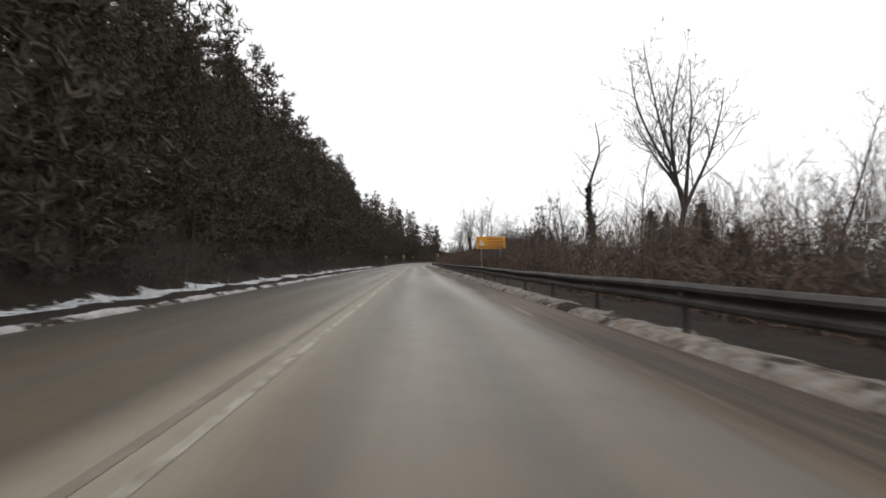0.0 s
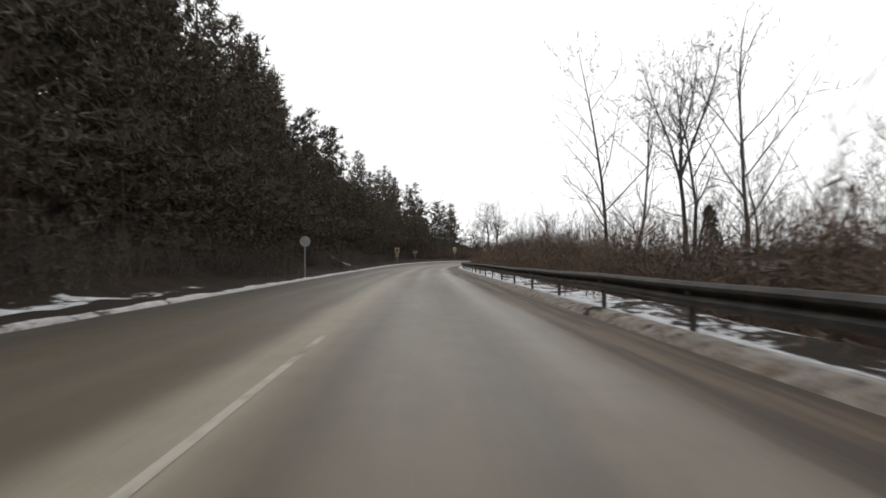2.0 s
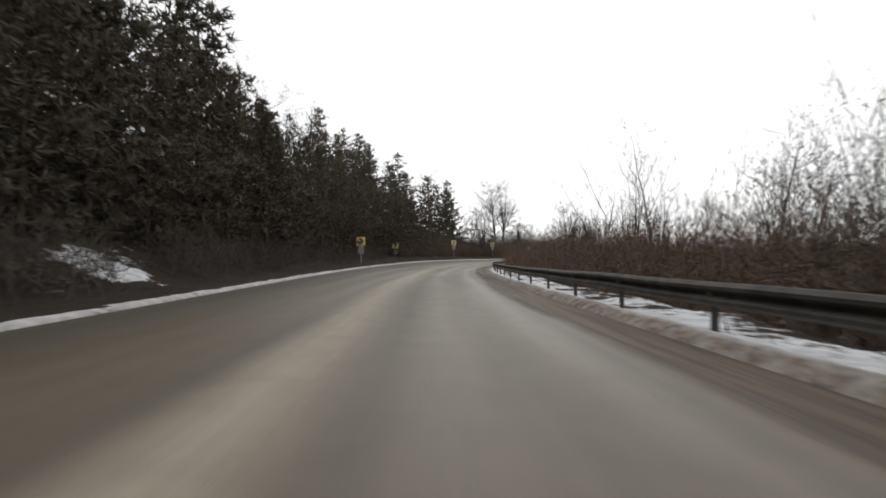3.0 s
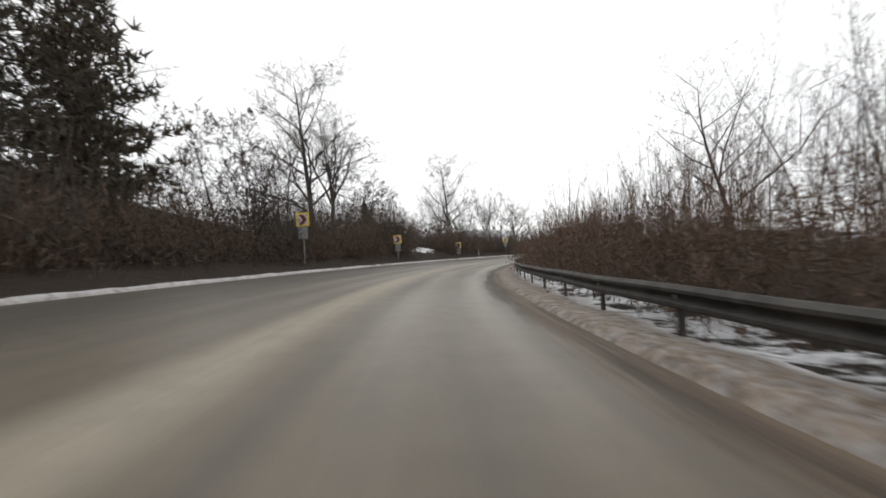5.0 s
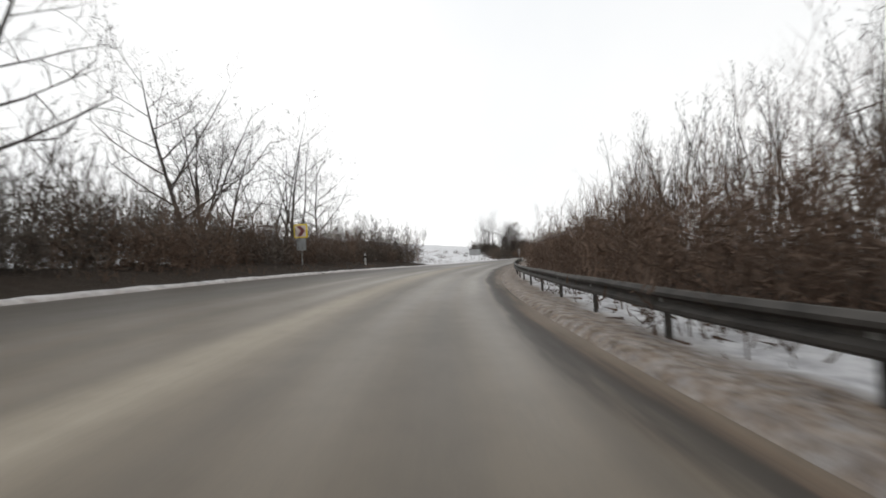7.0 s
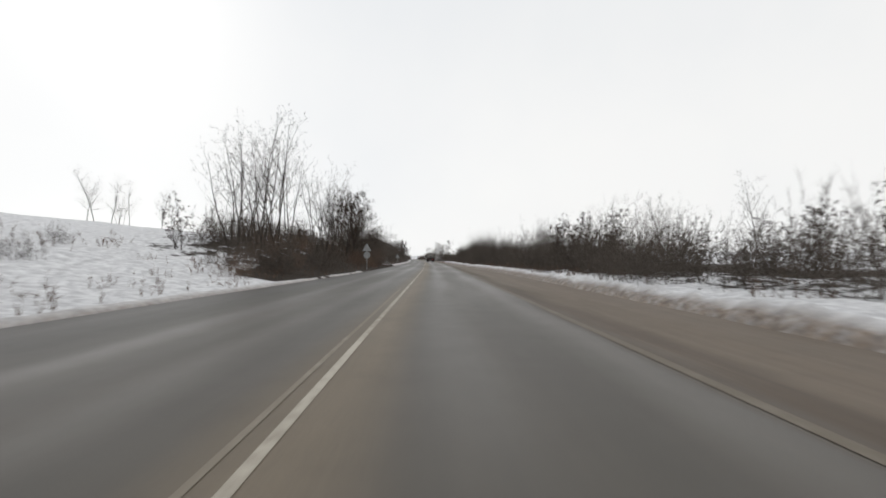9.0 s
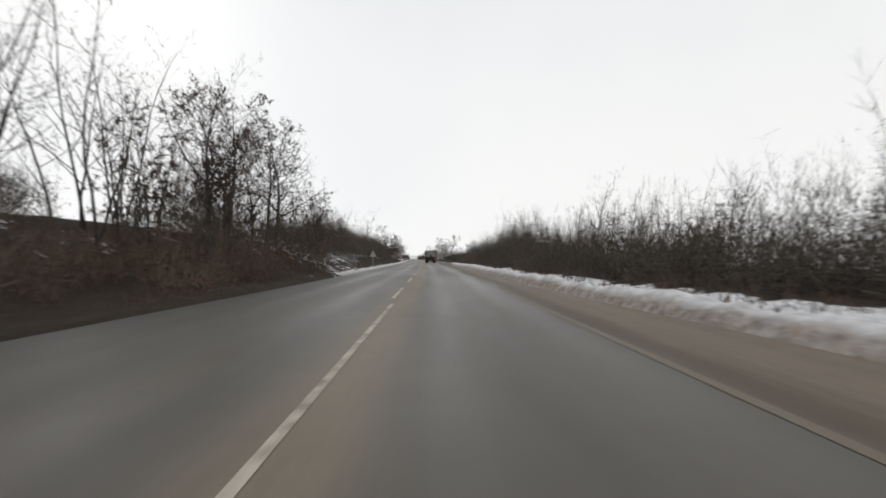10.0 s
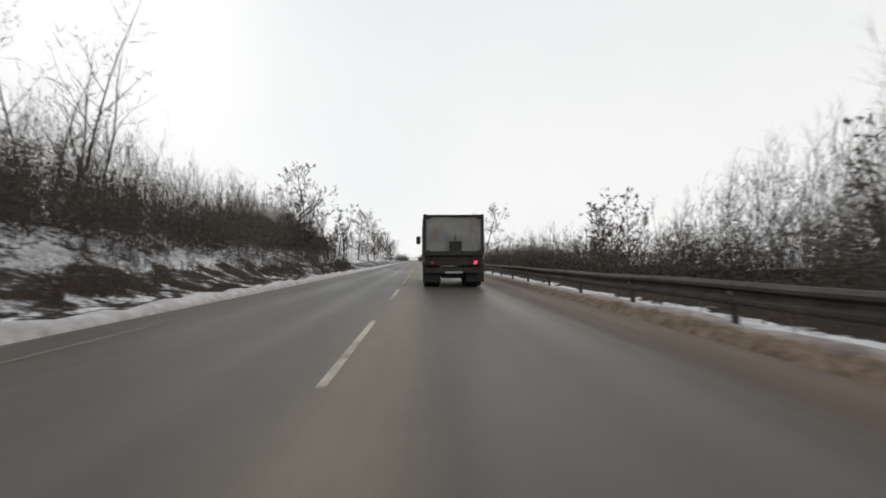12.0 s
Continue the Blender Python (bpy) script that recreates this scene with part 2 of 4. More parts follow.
def lamp_red(name, glow):
    k = Nodes(name, 0.3)
    k.b.inputs["Emission Color"].default_value = (1, 0.03, 0.06, 1)
    k.b.inputs["Emission Strength"].default_value = glow
    return k.done((0.4, 0.02, 0.03))


MAT["lit_lamp"], MAT["dim_lamp"] = lamp_red("lit_tail_lamp", 3.0), lamp_red("dim_tail_lamp", 0.02)


# ---- mesh helpers ----
def link(name, verts, faces, material, parent=None, label="", smooth=False):
    me = bpy.data.meshes.new(name)
    me.from_pydata(verts, [], faces)
    me.update()
    me.materials.append(material)
    if smooth:
        me.polygons.foreach_set("use_smooth", [True] * len(me.polygons))
    ob = new(name, me)
    ob.parent = parent
    return tagged(ob, label)


def part(name, bm, material, parent=None, label=""):
    me = bpy.data.meshes.new(name)
    bm.to_mesh(me)
    bm.free()
    me.materials.append(material)
    ob = new(name, me)
    ob.parent = parent
    return tagged(ob, label)


def box(size, centre=(0, 0, 0), bevel=0.0, bm=None, turn=None):
    bm = bm or bmesh.new()
    m = Matrix.Translation(centre) @ (turn or Matrix()) @ Matrix.Diagonal((*size, 1))
    made = bmesh.ops.create_cube(bm, size=1, matrix=m)["verts"]
    if bevel:
        edges = list({e for v in made for e in v.link_edges})
        bmesh.ops.bevel(bm, geom=edges, offset=bevel, segments=2, affect="EDGES")
    return bm


def rod(radius, a, b, sides=10, bm=None):
    bm = bm or bmesh.new()
    a, b = Vector(a), Vector(b)
    turn = (b - a).to_track_quat("Z", "Y").to_matrix().to_4x4()
    bmesh.ops.create_cone(bm, cap_ends=True, segments=sides, radius1=radius, radius2=radius, depth=(b - a).length,
                          matrix=Matrix.Translation((a + b) / 2) @ turn)
    return bm


def slab(outline, y0, y1):
    """An upright plate: outline in (x, z), from y0 to y1."""
    n = len(outline)
    verts = [(x, y, z) for y in (y0, y1) for x, z in outline]
    bm = bmesh.new()
    vs = [bm.verts.new(v) for v in verts]
    bm.faces.new(vs[:n])
    bm.faces.new(list(reversed(vs[n:])))
    for i in range(n):
        j = (i + 1) % n
        bm.faces.new((vs[i], vs[i + n], vs[j + n], vs[j]))
    bmesh.ops.recalc_face_normals(bm, faces=bm.faces[:])
    return bm


# ---- the lie of the land ----
def edge_left(s):
    return knots(s, (0, 4.5), (125, 4.5), (165, 5.8), (200, 6.8), (290, 6.8), (325, 5.8), (362, 5.6), (380, 4.5), (402, 4.25))


def edge_right(s):
    return knots(s, (0, 4.15), (150, 4.1), (200, 3.75), (290, 3.75), (310, 4.05), (330, 4.9), (345, 5.6), (388, 5.6), (404, 4.5), (414, 4.05), (445, 3.95), (470, 4.25))


def smooth(x, a, b):
    t = np.clip((np.asarray(x, float) - a) / (b - a), 0, 1)
    return t * t * (3 - 2 * t)


def ripple(s, u, size, seed=0.0):
    """Cheap unevenness between -1 and 1 out of crossed waves."""
    p, q = s / size, u / size
    return (np.sin(1.7 * p + 2.1 * np.sin(0.7 * q + seed)) * np.cos(1.3 * q + 1.9 * np.sin(0.9 * p + 2 * seed))
            + 0.5 * np.sin(3.9 * p + 3.1 * q + 5 * seed) * np.cos(4.3 * q - 2.7 * p))  / 1.5


def land(s, u):
    """Height of the ground beside the road."""
    s, u = np.asarray(s, float), np.asarray(u, float)
    v, w = -u - edge_left(s), u - edge_right(s)
    reach = 60 * smooth(v, 8, 20)
    hill = 1 - smooth(s - reach, 150, 205)
    field = smooth(s, 318, 345) * (1 - smooth(s, 368, 385))
    cut = smooth(s, 368, 390) * (1 - smooth(s, 560, 680))
    flat = np.clip(1 - hill - field - cut, 0, 1)
    z = hill * (0.5 * np.clip(v - 3.0, 0, 26) + 0.1 * np.clip(v - 29, 0, 80))
    z = z + field * (0.17 * np.clip(v - 1.0, 0, 60) + 0.22 * ripple(s, u, 2.6, 7) * smooth(v, 2, 6))
    z = z + cut * (2.3 * smooth(v, 1.2, 7.0) + 0.11 * np.clip(v - 7, 0, 60))
    z = z + np.clip(flat, 0, 1) * (0.45 * smooth(v, 0.3, 3) + 0.02 * np.clip(v, 0, 60))
    z = z + 1.15 * smooth(s, 228, 246) * (1 - smooth(s, 268, 284)) * smooth(v, 1.2, 5.5)
    right = (1 - smooth(s, 150, 200)) * (-0.9 * smooth(w, 1.5, 6)) + smooth(s, 150, 200) * (1 - smooth(s, 300, 330)) * 0.5 * smooth(w, 1.5, 6)
    right = right + smooth(s, 320, 350) * (0.15 * smooth(w, 0.5, 3) - 0.3 * smooth(w, 6, 20))
    z = np.where(u > 0, right, z)
    out = np.maximum(v, w)
    return z + tilt_z(s, u) + 0.35 * ripple(s, u, 9.0) * smooth(out, 3, 14)


def nearest(x, y):
    """Road coordinates of points of the plan."""
    pts = np.stack([LINE_X, LINE_Y], 1)[::3]
    ss, aa = S_AXIS[::3], TURN[::3]
    out_s, out_u = np.empty(len(x)), np.empty(len(x))
    for i in range(0, len(x), 4000):
        dx = x[i:i + 4000, None] - pts[None, :, 0]
        dy = y[i:i + 4000, None] - pts[None, :, 1]
        k = np.argmin(dx * dx + dy * dy, 1)
        r = np.arange(len(k))
        a = aa[k]
        out_s[i:i + 4000] = ss[k] + np.clip(-np.sin(a) * dx[r, k] + np.cos(a) * dy[r, k], -2, 2)
        side = np.cos(a) * dx[r, k] + np.sin(a) * dy[r, k]
        out_u[i:i + 4000] = np.sign(side) * np.hypot(dx[r, k], dy[r, k])
    return out_s, out_u


def grid_faces(rows, cols):
    i = np.arange(rows - 1)[:, None] * cols + np.arange(cols - 1)[None, :]
    return np.stack([i, i + 1, i + cols + 1, i + cols], -1).reshape(-1, 4).tolist()


def give(ob, name, values):
    a = ob.data.attributes.new(name, "FLOAT", "POINT")
    a.data.foreach_set("value", np.asarray(values, np.float32))


PATCHES = ((199, -10.2, 2.4, 0.9, 0.3), (255, -10.7, 5.5, 1.5, 0.36), (299, 8.6, 4.0, 1.3, 0.4), (132, -9.2, 2.6, 1.6, 0.34), (60, -9.0, 2.2, 0.8, 0.22), (388, -6.6, 3.6, 0.6, 0.42))   # s, u, half length, half width, depth of snow left lying


def on_patch(s, u):
    return sum(2 * f * np.exp(-(((s - a) / c) ** 2 + ((u - b) / d) ** 2) * 1.2) for a, b, c, d, f in PATCHES)


def snow_cover(s, u):
    """How much snow lies: 0 none, 1 all."""
    v, w = -u - edge_left(s), u - edge_right(s)
    left = np.where(v < np.where(s > 400, 0.55, 0.3), 0.57 + 0.06 * (s > 400) + 0.09 * smooth(s, 80, 100) + (0.06 + 0.16 * smooth(s, 222, 240) * (1 - smooth(s, 322, 332))) * ripple(s, 0 * s, 6.0, 3), 0.30)
    left = left + 0.33 * smooth(v, 1.5, 1.9) * (1 - smooth(v, 2.6, 3.6)) * (1 - smooth(s, 84, 104))
    left = left - 0.1 * (1 - smooth(s, 150, 210)) * smooth(v, 6, 10)
    left = left + 0.04 * smooth(s, 366, 376) * (1 - smooth(s, 410, 418)) * smooth(v, 3, 4)
    left = left + 0.55 * smooth(s, 318, 340) * (1 - smooth(s, 366, 384))
    left = left + 0.2 * smooth(s, 417, 426) * (1 - smooth(v, 9, 14)) + 0.1 * smooth(s, 372, 385) * smooth(v, 3, 4)
    left = left - (0.35 * smooth(s, 371, 374) * (1 - smooth(s, 413, 421)) - 0.3 * smooth(s, 378, 380) * (1 - smooth(s, 387, 389)) * (v < 0.5)) * (1 - smooth(v, 2.5, 4))
    wander = v + 4 * ripple(s, u, 11.0, 3) * smooth(v, 8, 16)
    left = left + 0.5 * smooth(wander, 9, 15) * smooth(s, 340, 380) + 0.5 * smooth(wander, 22, 38) * smooth(s, 270, 310)
    left = left + 0.3 * smooth(wander, 30, 60) * (1 - smooth(s, 270, 310))
    right = np.where(w < 0.8 + 0.3 * smooth(s, 160, 195), 0.67 - 0.1 * (1 - smooth(s, 70, 100)) + 0.12 * ripple(s, u, 2.1, 8) * (1 - smooth(s, 70, 100)) + 0.09 * smooth(s, 140, 175) * (1 - smooth(s, 318, 330)), 0.30)
    right = right + (0.26 + 0.22 * smooth(s, 205, 235)) * smooth(w, 0.5, 0.8) * (1 - smooth(w, 2.1, 3.4)) * smooth(s, 70, 90) * (1 - smooth(s, 306, 318))
    right = right + 0.38 * smooth(s, 328, 340) * (1 - smooth(w, 2.0 - 0.9 * smooth(s, 455, 468), 3.6 - 1.8 * smooth(s, 455, 468)))
    right = right + 0.25 * smooth(s, 332, 338) * (1 - smooth(s, 374, 386)) * (1 - smooth(w, 8, 14))
    waver = w + 9 * ripple(s, u, 17.0, 1) + 4 * ripple(s, u, 6.0, 2)
    right = right + 0.35 * smooth(waver, 24, 48) * (1 - smooth(s, 140, 240)) + 0.22 * smooth(waver, 26, 60) * smooth(s, 140, 240)
    right = right + 0.3 * smooth(waver, 15, 34) * smooth(s, 300, 345)
    far = 0.3 * smooth(np.abs(u), 60, 120)
    return np.where(u > 0, right, left) + far + 0.5 * on_patch(s, u)


def snow_dirt(s, u):
    v, w = -u - edge_left(s), u - edge_right(s)
    rim = knots(s, (12, 1.0), (30, 0.6), (60, 0.5), (95, 0.25), (150, 0.25), (190, 1.0), (300, 1.0)) + 0.15 * ripple(s, 0 * s, 1.6, 4)
    right = np.where(s < 325, 1 - smooth(w, rim, rim + 0.3), 0.8 * (1 - smooth(w, 0.2, 0.44)) + 0.13 * (1 - smooth(w, 0.42, 1.4)) + 0.6 * smooth(s, 452, 468) * (1 - smooth(w, 0.5, 1.1)))
    return np.where(u > 0, right, 0.35 + 0.4 * (1 - smooth(v, 0.0, 0.25)) - 0.35 * smooth(v, 0.4, 1.0))


# one sheet of ground to the horizon
gx = np.concatenate([-np.geomspace(3000, 160, 9), np.arange(-140, 800, 4.0), np.geomspace(820, 3600, 8)])
gy = np.concatenate([-np.geomspace(3000, 150, 9), np.arange(-130, 460, 4.0), np.geomspace(480, 3300, 9)])
mx, my = np.meshgrid(gx, gy)
px, py = mx.ravel(), my.ravel()
gs, gu = nearest(px, py)
out = np.maximum(-gu - edge_left(gs), gu - edge_right(gs))
far_fade = 1 - smooth(np.abs(gu), 150, 600)
gz = land(gs, gu) * far_fade + 26 * smooth(np.abs(gu), 700, 2600) * (1 + 0.4 * ripple(px, py, 400.0)) - 0.45 * (1 - smooth(out, 9.5, 13))
ground = link("ground", np.stack([px, py, gz], 1).tolist(), grid_faces(len(gy), len(gx)), MAT["ground"], smooth=True)
tagged(ground, "dark leaf litter with patches of melting snow", "ground", kind="structure")
give(ground, "snow", snow_cover(gs, gu))
give(ground, "dirt", snow_dirt(gs, gu) * 0)


def strip(name, s_line, columns, height, material, label, category):
    """A band along the road: columns(s) gives its u values, height(s, u) its z."""
    ss = np.asarray(s_line)
    uu = np.stack([columns(s) for s in ss])
    s2 = np.repeat(ss[:, None], uu.shape[1], 1)
    x, y, _ = at(s2.ravel(), uu.ravel())
    z = height(s2.ravel(), uu.ravel())
    ob = link(name, np.stack([x, y, z], 1).tolist(), grid_faces(*uu.shape), material, smooth=True)
    give(ob, "across", uu.ravel())
    give(ob, "along", s2.ravel())
    give(ob, "snow", snow_cover(s2.ravel(), uu.ravel()))
    give(ob, "dirt", snow_dirt(s2.ravel(), uu.ravel()))
    return tagged(ob, label, category, kind="structure")


def road_z(s, u):
    return tilt_z(s, u) - 0.012 * np.abs(u)


def road_columns(s):
    a, b = -float(edge_left(s)) - 0.4, float(edge_right(s)) + 0.45
    return np.concatenate([np.linspace(a, -0.4, 13), np.linspace(0, b, 13)])


def left_columns(s):
    v = np.array([-0.15, 0.0, 0.1, 0.2, 0.32, 0.46, 0.62, 0.85, 1.15, 1.5, 1.9, 2.4, 3.0, 3.7, 4.6, 5.6, 7.0, 8.6, 10.5, 12.5, 14.0])
    return -float(edge_left(s)) + 0.06 * math.sin(s * 0.9) + 0.05 * math.sin(s * 2.3) - v[::-1]


def right_columns(s):
    v = np.array([-0.15, 0.0, 0.1, 0.2, 0.32, 0.46, 0.62, 0.85, 1.15, 1.5, 1.9, 2.4, 3.0, 3.7, 4.6, 5.6, 7.0, 8.6, 10.5, 12.5, 14.0])
    return float(edge_right(s)) + 0.08 * math.sin(s * 0.7) + 0.06 * math.sin(s * 1.9) + v


def left_z(s, u):
    v = -u - edge_left(s)
    ridge = np.exp(-((v - 0.35) / 0.22) ** 2) * (0.05 + 0.03 * ripple(s, u, 0.8, 1)) * np.where(s > 400, 3.2, 1.0)
    rough = 0.06 * ripple(s, u, 0.55, 2) * smooth(v, 0.3, 1.2) + 0.12 * ripple(s, u, 1.7, 3) * smooth(v, 0.8, 2.5)
    return land(s, u) - 0.17 + 0.16 * smooth(v, -0.12, 0.16) + ridge + rough - 0.5 * smooth(v, 12.0, 14)


def right_z(s, u):
    w = u - edge_right(s)
    late = smooth(s, 318, 335)
    tall = (1 + (0.05 + 0.07 * late) * ripple(s, 0 * s, 2.3, 2)) * knots(s, (0, 0.07), (60, 0.08), (140, 0.1), (200, 0.06), (320, 0.06), (345, 0.26), (395, 0.24), (415, 0.36), (455, 0.36), (470, 0.16), (480, 0.1))
    lumps = 1 + (0.3 + 0.7 * late) * (0.35 * ripple(s, u, 0.9, 4) + 0.3 * ripple(s, u, 0.37, 1))
    ridge = np.exp(-((w - (0.38 + 0.17 * late)) / (0.24 + 0.12 * late + 0.3 * smooth(s, 160, 200) * (1 - late))) ** 2) * tall * lumps
    rough = 0.06 * ripple(s, u, 0.55, 5) * smooth(w, 0.3, 1.2) + 0.12 * ripple(s, u, 1.7, 6) * smooth(w, 0.8, 2.5)
    return land(s, u) - 0.17 + 0.16 * smooth(w, -0.12, 0.2) + ridge + rough - 0.5 * smooth(w, 12.0, 14)


road = strip("road", np.arange(-110, 1400, 2.0), road_columns, road_z, MAT["asphalt"], "wet grey asphalt road with pale silt and wheel tracks", "road")
near_s = np.concatenate([np.arange(-30, 530, 0.45), np.arange(530, 760, 1.5)])
strip("verge_left", near_s, left_columns, left_z, MAT["ground"], "brown grassy verge edged with a line of snow", "verge")
strip("verge_right", near_s, right_columns, right_z, MAT["ground"], "muddy verge with a ridge of dirty snow", "verge")


def stripe(name, s_from, s_to, u, width, label, paint="paint"):
    n = max(2, int((s_to - s_from) / 1.0) + 1)
    ss = np.linspace(s_from, s_to, n)
    verts, faces = [], []
    for s in ss:
        for d in (-width / 2, width / 2):
            x, y, _ = at(s, u + d)
            verts.append((float(x), float(y), float(road_z(s, u + d)) + 0.004))
    for i in range(n - 1):
        faces.append((2 * i, 2 * i + 1, 2 * i + 3, 2 * i + 2))
    return tagged(link(name, verts, faces, MAT[paint]), label, "road marking", kind="structure")


stripe("centre_line", -80, 76, -0.17, 0.09, "nearly worn-off white centre line on wet asphalt", "tired")
stripe("centre_line", -80, 84, 0.085, 0.08, "worn white solid centre line on wet asphalt")
stripe("centre_line", 322, 366, -0.085, 0.05, "nearly worn-off white centre line on wet asphalt", "tired")
stripe("centre_line", 322, 400, 0.1, 0.075, "worn white solid centre line on wet asphalt")
for k in range(40):
    stripe("centre_dash", 401.4 + 7.8 * k, 405.3 + 7.8 * k, 0.0, 0.085, "worn white centre dash on wet asphalt")
stripe("edge_line", 352, 405, 3.12, 0.12, "faint white edge line along the muddy shoulder", "faint")
stripe("edge_line", 424, 900, -3.35, 0.11, "faint white edge line along the far lane", "faint")


# ---- plants: grown once per kind, then set out as copies ----
class Growth:
    """Collects tapering limbs and leaves for one mesh."""

    def __init__(self, seed):
        self.v, self.f, self.r = [], [], random.Random(seed)

    def tube(self, points, radii, sides):
        base = len(self.v)
        n = len(points)
        for i, (p, r) in enumerate(zip(points, radii)):
            way = (points[min(i + 1, n - 1)] - points[max(i - 1, 0)]).normalized()
            a = way.orthogonal().normalized()
            b = way.cross(a)
            for k in range(sides):
                t = 2 * math.pi * k / sides
                self.v.append(p + a * (r * math.cos(t)) + b * (r * math.sin(t)))
        for i in range(n - 1):
            for k in range(sides):
                q = (k + 1) % sides
                o = base + i * sides
                self.f.append((o + k, o + q, o + sides + q, o + sides + k))

    def ribbon(self, points, radii):
        """A thin limb: a flat bent blade that tapers."""
        way = (points[-1] - points[0]).normalized()
        side = way.cross(Vector((self.r.uniform(-1, 1), self.r.uniform(-1, 1), self.r.uniform(-1, 1)))).normalized()
        base = len(self.v)
        for p, r in zip(points, radii):
            self.v += [p - side * r, p + side * r]
        for i in range(len(points) - 1):
            o = base + 2 * i
            self.f.append((o, o + 1, o + 3, o + 2))

    def twig(self, p, way, length, r):
        """A thin bent twig: two narrow blades."""
        g = self.r
        side = way.cross(Vector((g.uniform(-1, 1), g.uniform(-1, 1), g.uniform(-1, 1)))).normalized() * r
        mid = p + way * (length * 0.55)
        tip = mid + (way + Vector((g.uniform(-0.4, 0.4), g.uniform(-0.4, 0.4), g.uniform(-0.1, 0.5)))).normalized() * (length * 0.45)
        o = len(self.v)
        self.v += [p - side, p + side, mid + side * 0.7, mid - side * 0.7, tip]
        self.f += [(o, o + 1, o + 2, o + 3), (o + 3, o + 2, o + 4)]

    def spike(self, p, way, length, r):
        side = way.cross(Vector((self.r.uniform(-1, 1), self.r.uniform(-1, 1), self.r.uniform(-1, 1)))).normalized() * r
        o = len(self.v)
        self.v += [p - side, p + side, p + way * length]
        self.f.append((o, o + 1, o + 2))

    def leaf(self, p, size, lean=None, wide=0.12):
        g = self.r
        a = Vector((g.gauss(0, 1), g.gauss(0, 1), g.gauss(0, 1))).normalized()
        if lean:
            a = (a + lean).normalized()
        b = a.cross(Vector((g.gauss(0, 1), g.gauss(0, 1), g.gauss(0, 1)))).normalized()
        o = len(self.v)
        self.v += [p - b * size * wide, p + b * size * wide, p + a * size]
        self.f.append((o, o + 1, o + 2))

    def bend(self, way, amount, up=0.0):
        g = self.r
        return (way + Vector((g.gauss(0, amount), g.gauss(0, amount), g.gauss(0, amount) + up))).normalized()

    def limb(self, p, way, length, r, level, plan, leaves=None):
        """A limb that carries finer ones; plan gives per level: count, share of length, spread."""
        g = self.r
        if level >= len(plan):
            if r < 0.011:
                self.spike(p, self.bend(way, 0.12, 0.04), length, max(r, 0.009) * 1.35)
            else:
                self.twig(p, way, length, r)
            if leaves and g.random() < leaves.share:
                for _ in range(9):
                    leaves.leaf(p + way * length * g.uniform(0.3, 1.1), g.uniform(0.1, 0.19))
            return
        count, share, spread = plan[level]
        steps = 5 if level == 0 else (3 if level < 3 else 2)
        pts, ways = [p], [way]
        for i in range(steps):
            way = self.bend(way, 0.10 + 0.06 * level, 0.06)
            pts.append(pts[-1] + way * (length / steps))
            ways.append(way)
        radii = [r * (1 - 0.78 * i / steps) for i in range(steps + 1)]
        if r < 0.014:
            self.ribbon(pts, radii)
        else:
            self.tube(pts, radii, 6 if level == 0 else (4 if r > 0.05 else 3))
        first = 0.28 if level == 0 else 0.15
        for c in range(count):
            f = first + (1 - first) * (c + g.uniform(0.2, 0.9)) / count
            i = min(int(f * steps), steps - 1)
            q = pts[i].lerp(pts[i + 1], f * steps - i)
            around = ways[i].orthogonal().normalized()
            around.rotate(Matrix.Rotation(c * 2.4 + g.uniform(-0.6, 0.6), 3, ways[i]))
            out = (ways[i] * (1 - spread) + around * spread + Vector((0, 0, 0.12))).normalized()
            self.limb(q, out, length * share * (1.15 - 0.55 * f) * g.uniform(0.7, 1.25), radii[i] * 0.5, level + 1, plan, leaves)

    def mesh(self, name, material):
        me = bpy.data.meshes.new(name)
        me.from_pydata([tuple(p) for p in self.v], [], self.f)
        me.update()
        me.materials.append(material)
        return me


def whole(name, pieces, label, category, group=""):
    """A thing of several parts under one Empty."""
    root = new(name)
    root.empty_display_size = 0.2
    for kind, mesh in pieces:
        new(kind, mesh).parent = root
    return tagged(root, label, category, group)


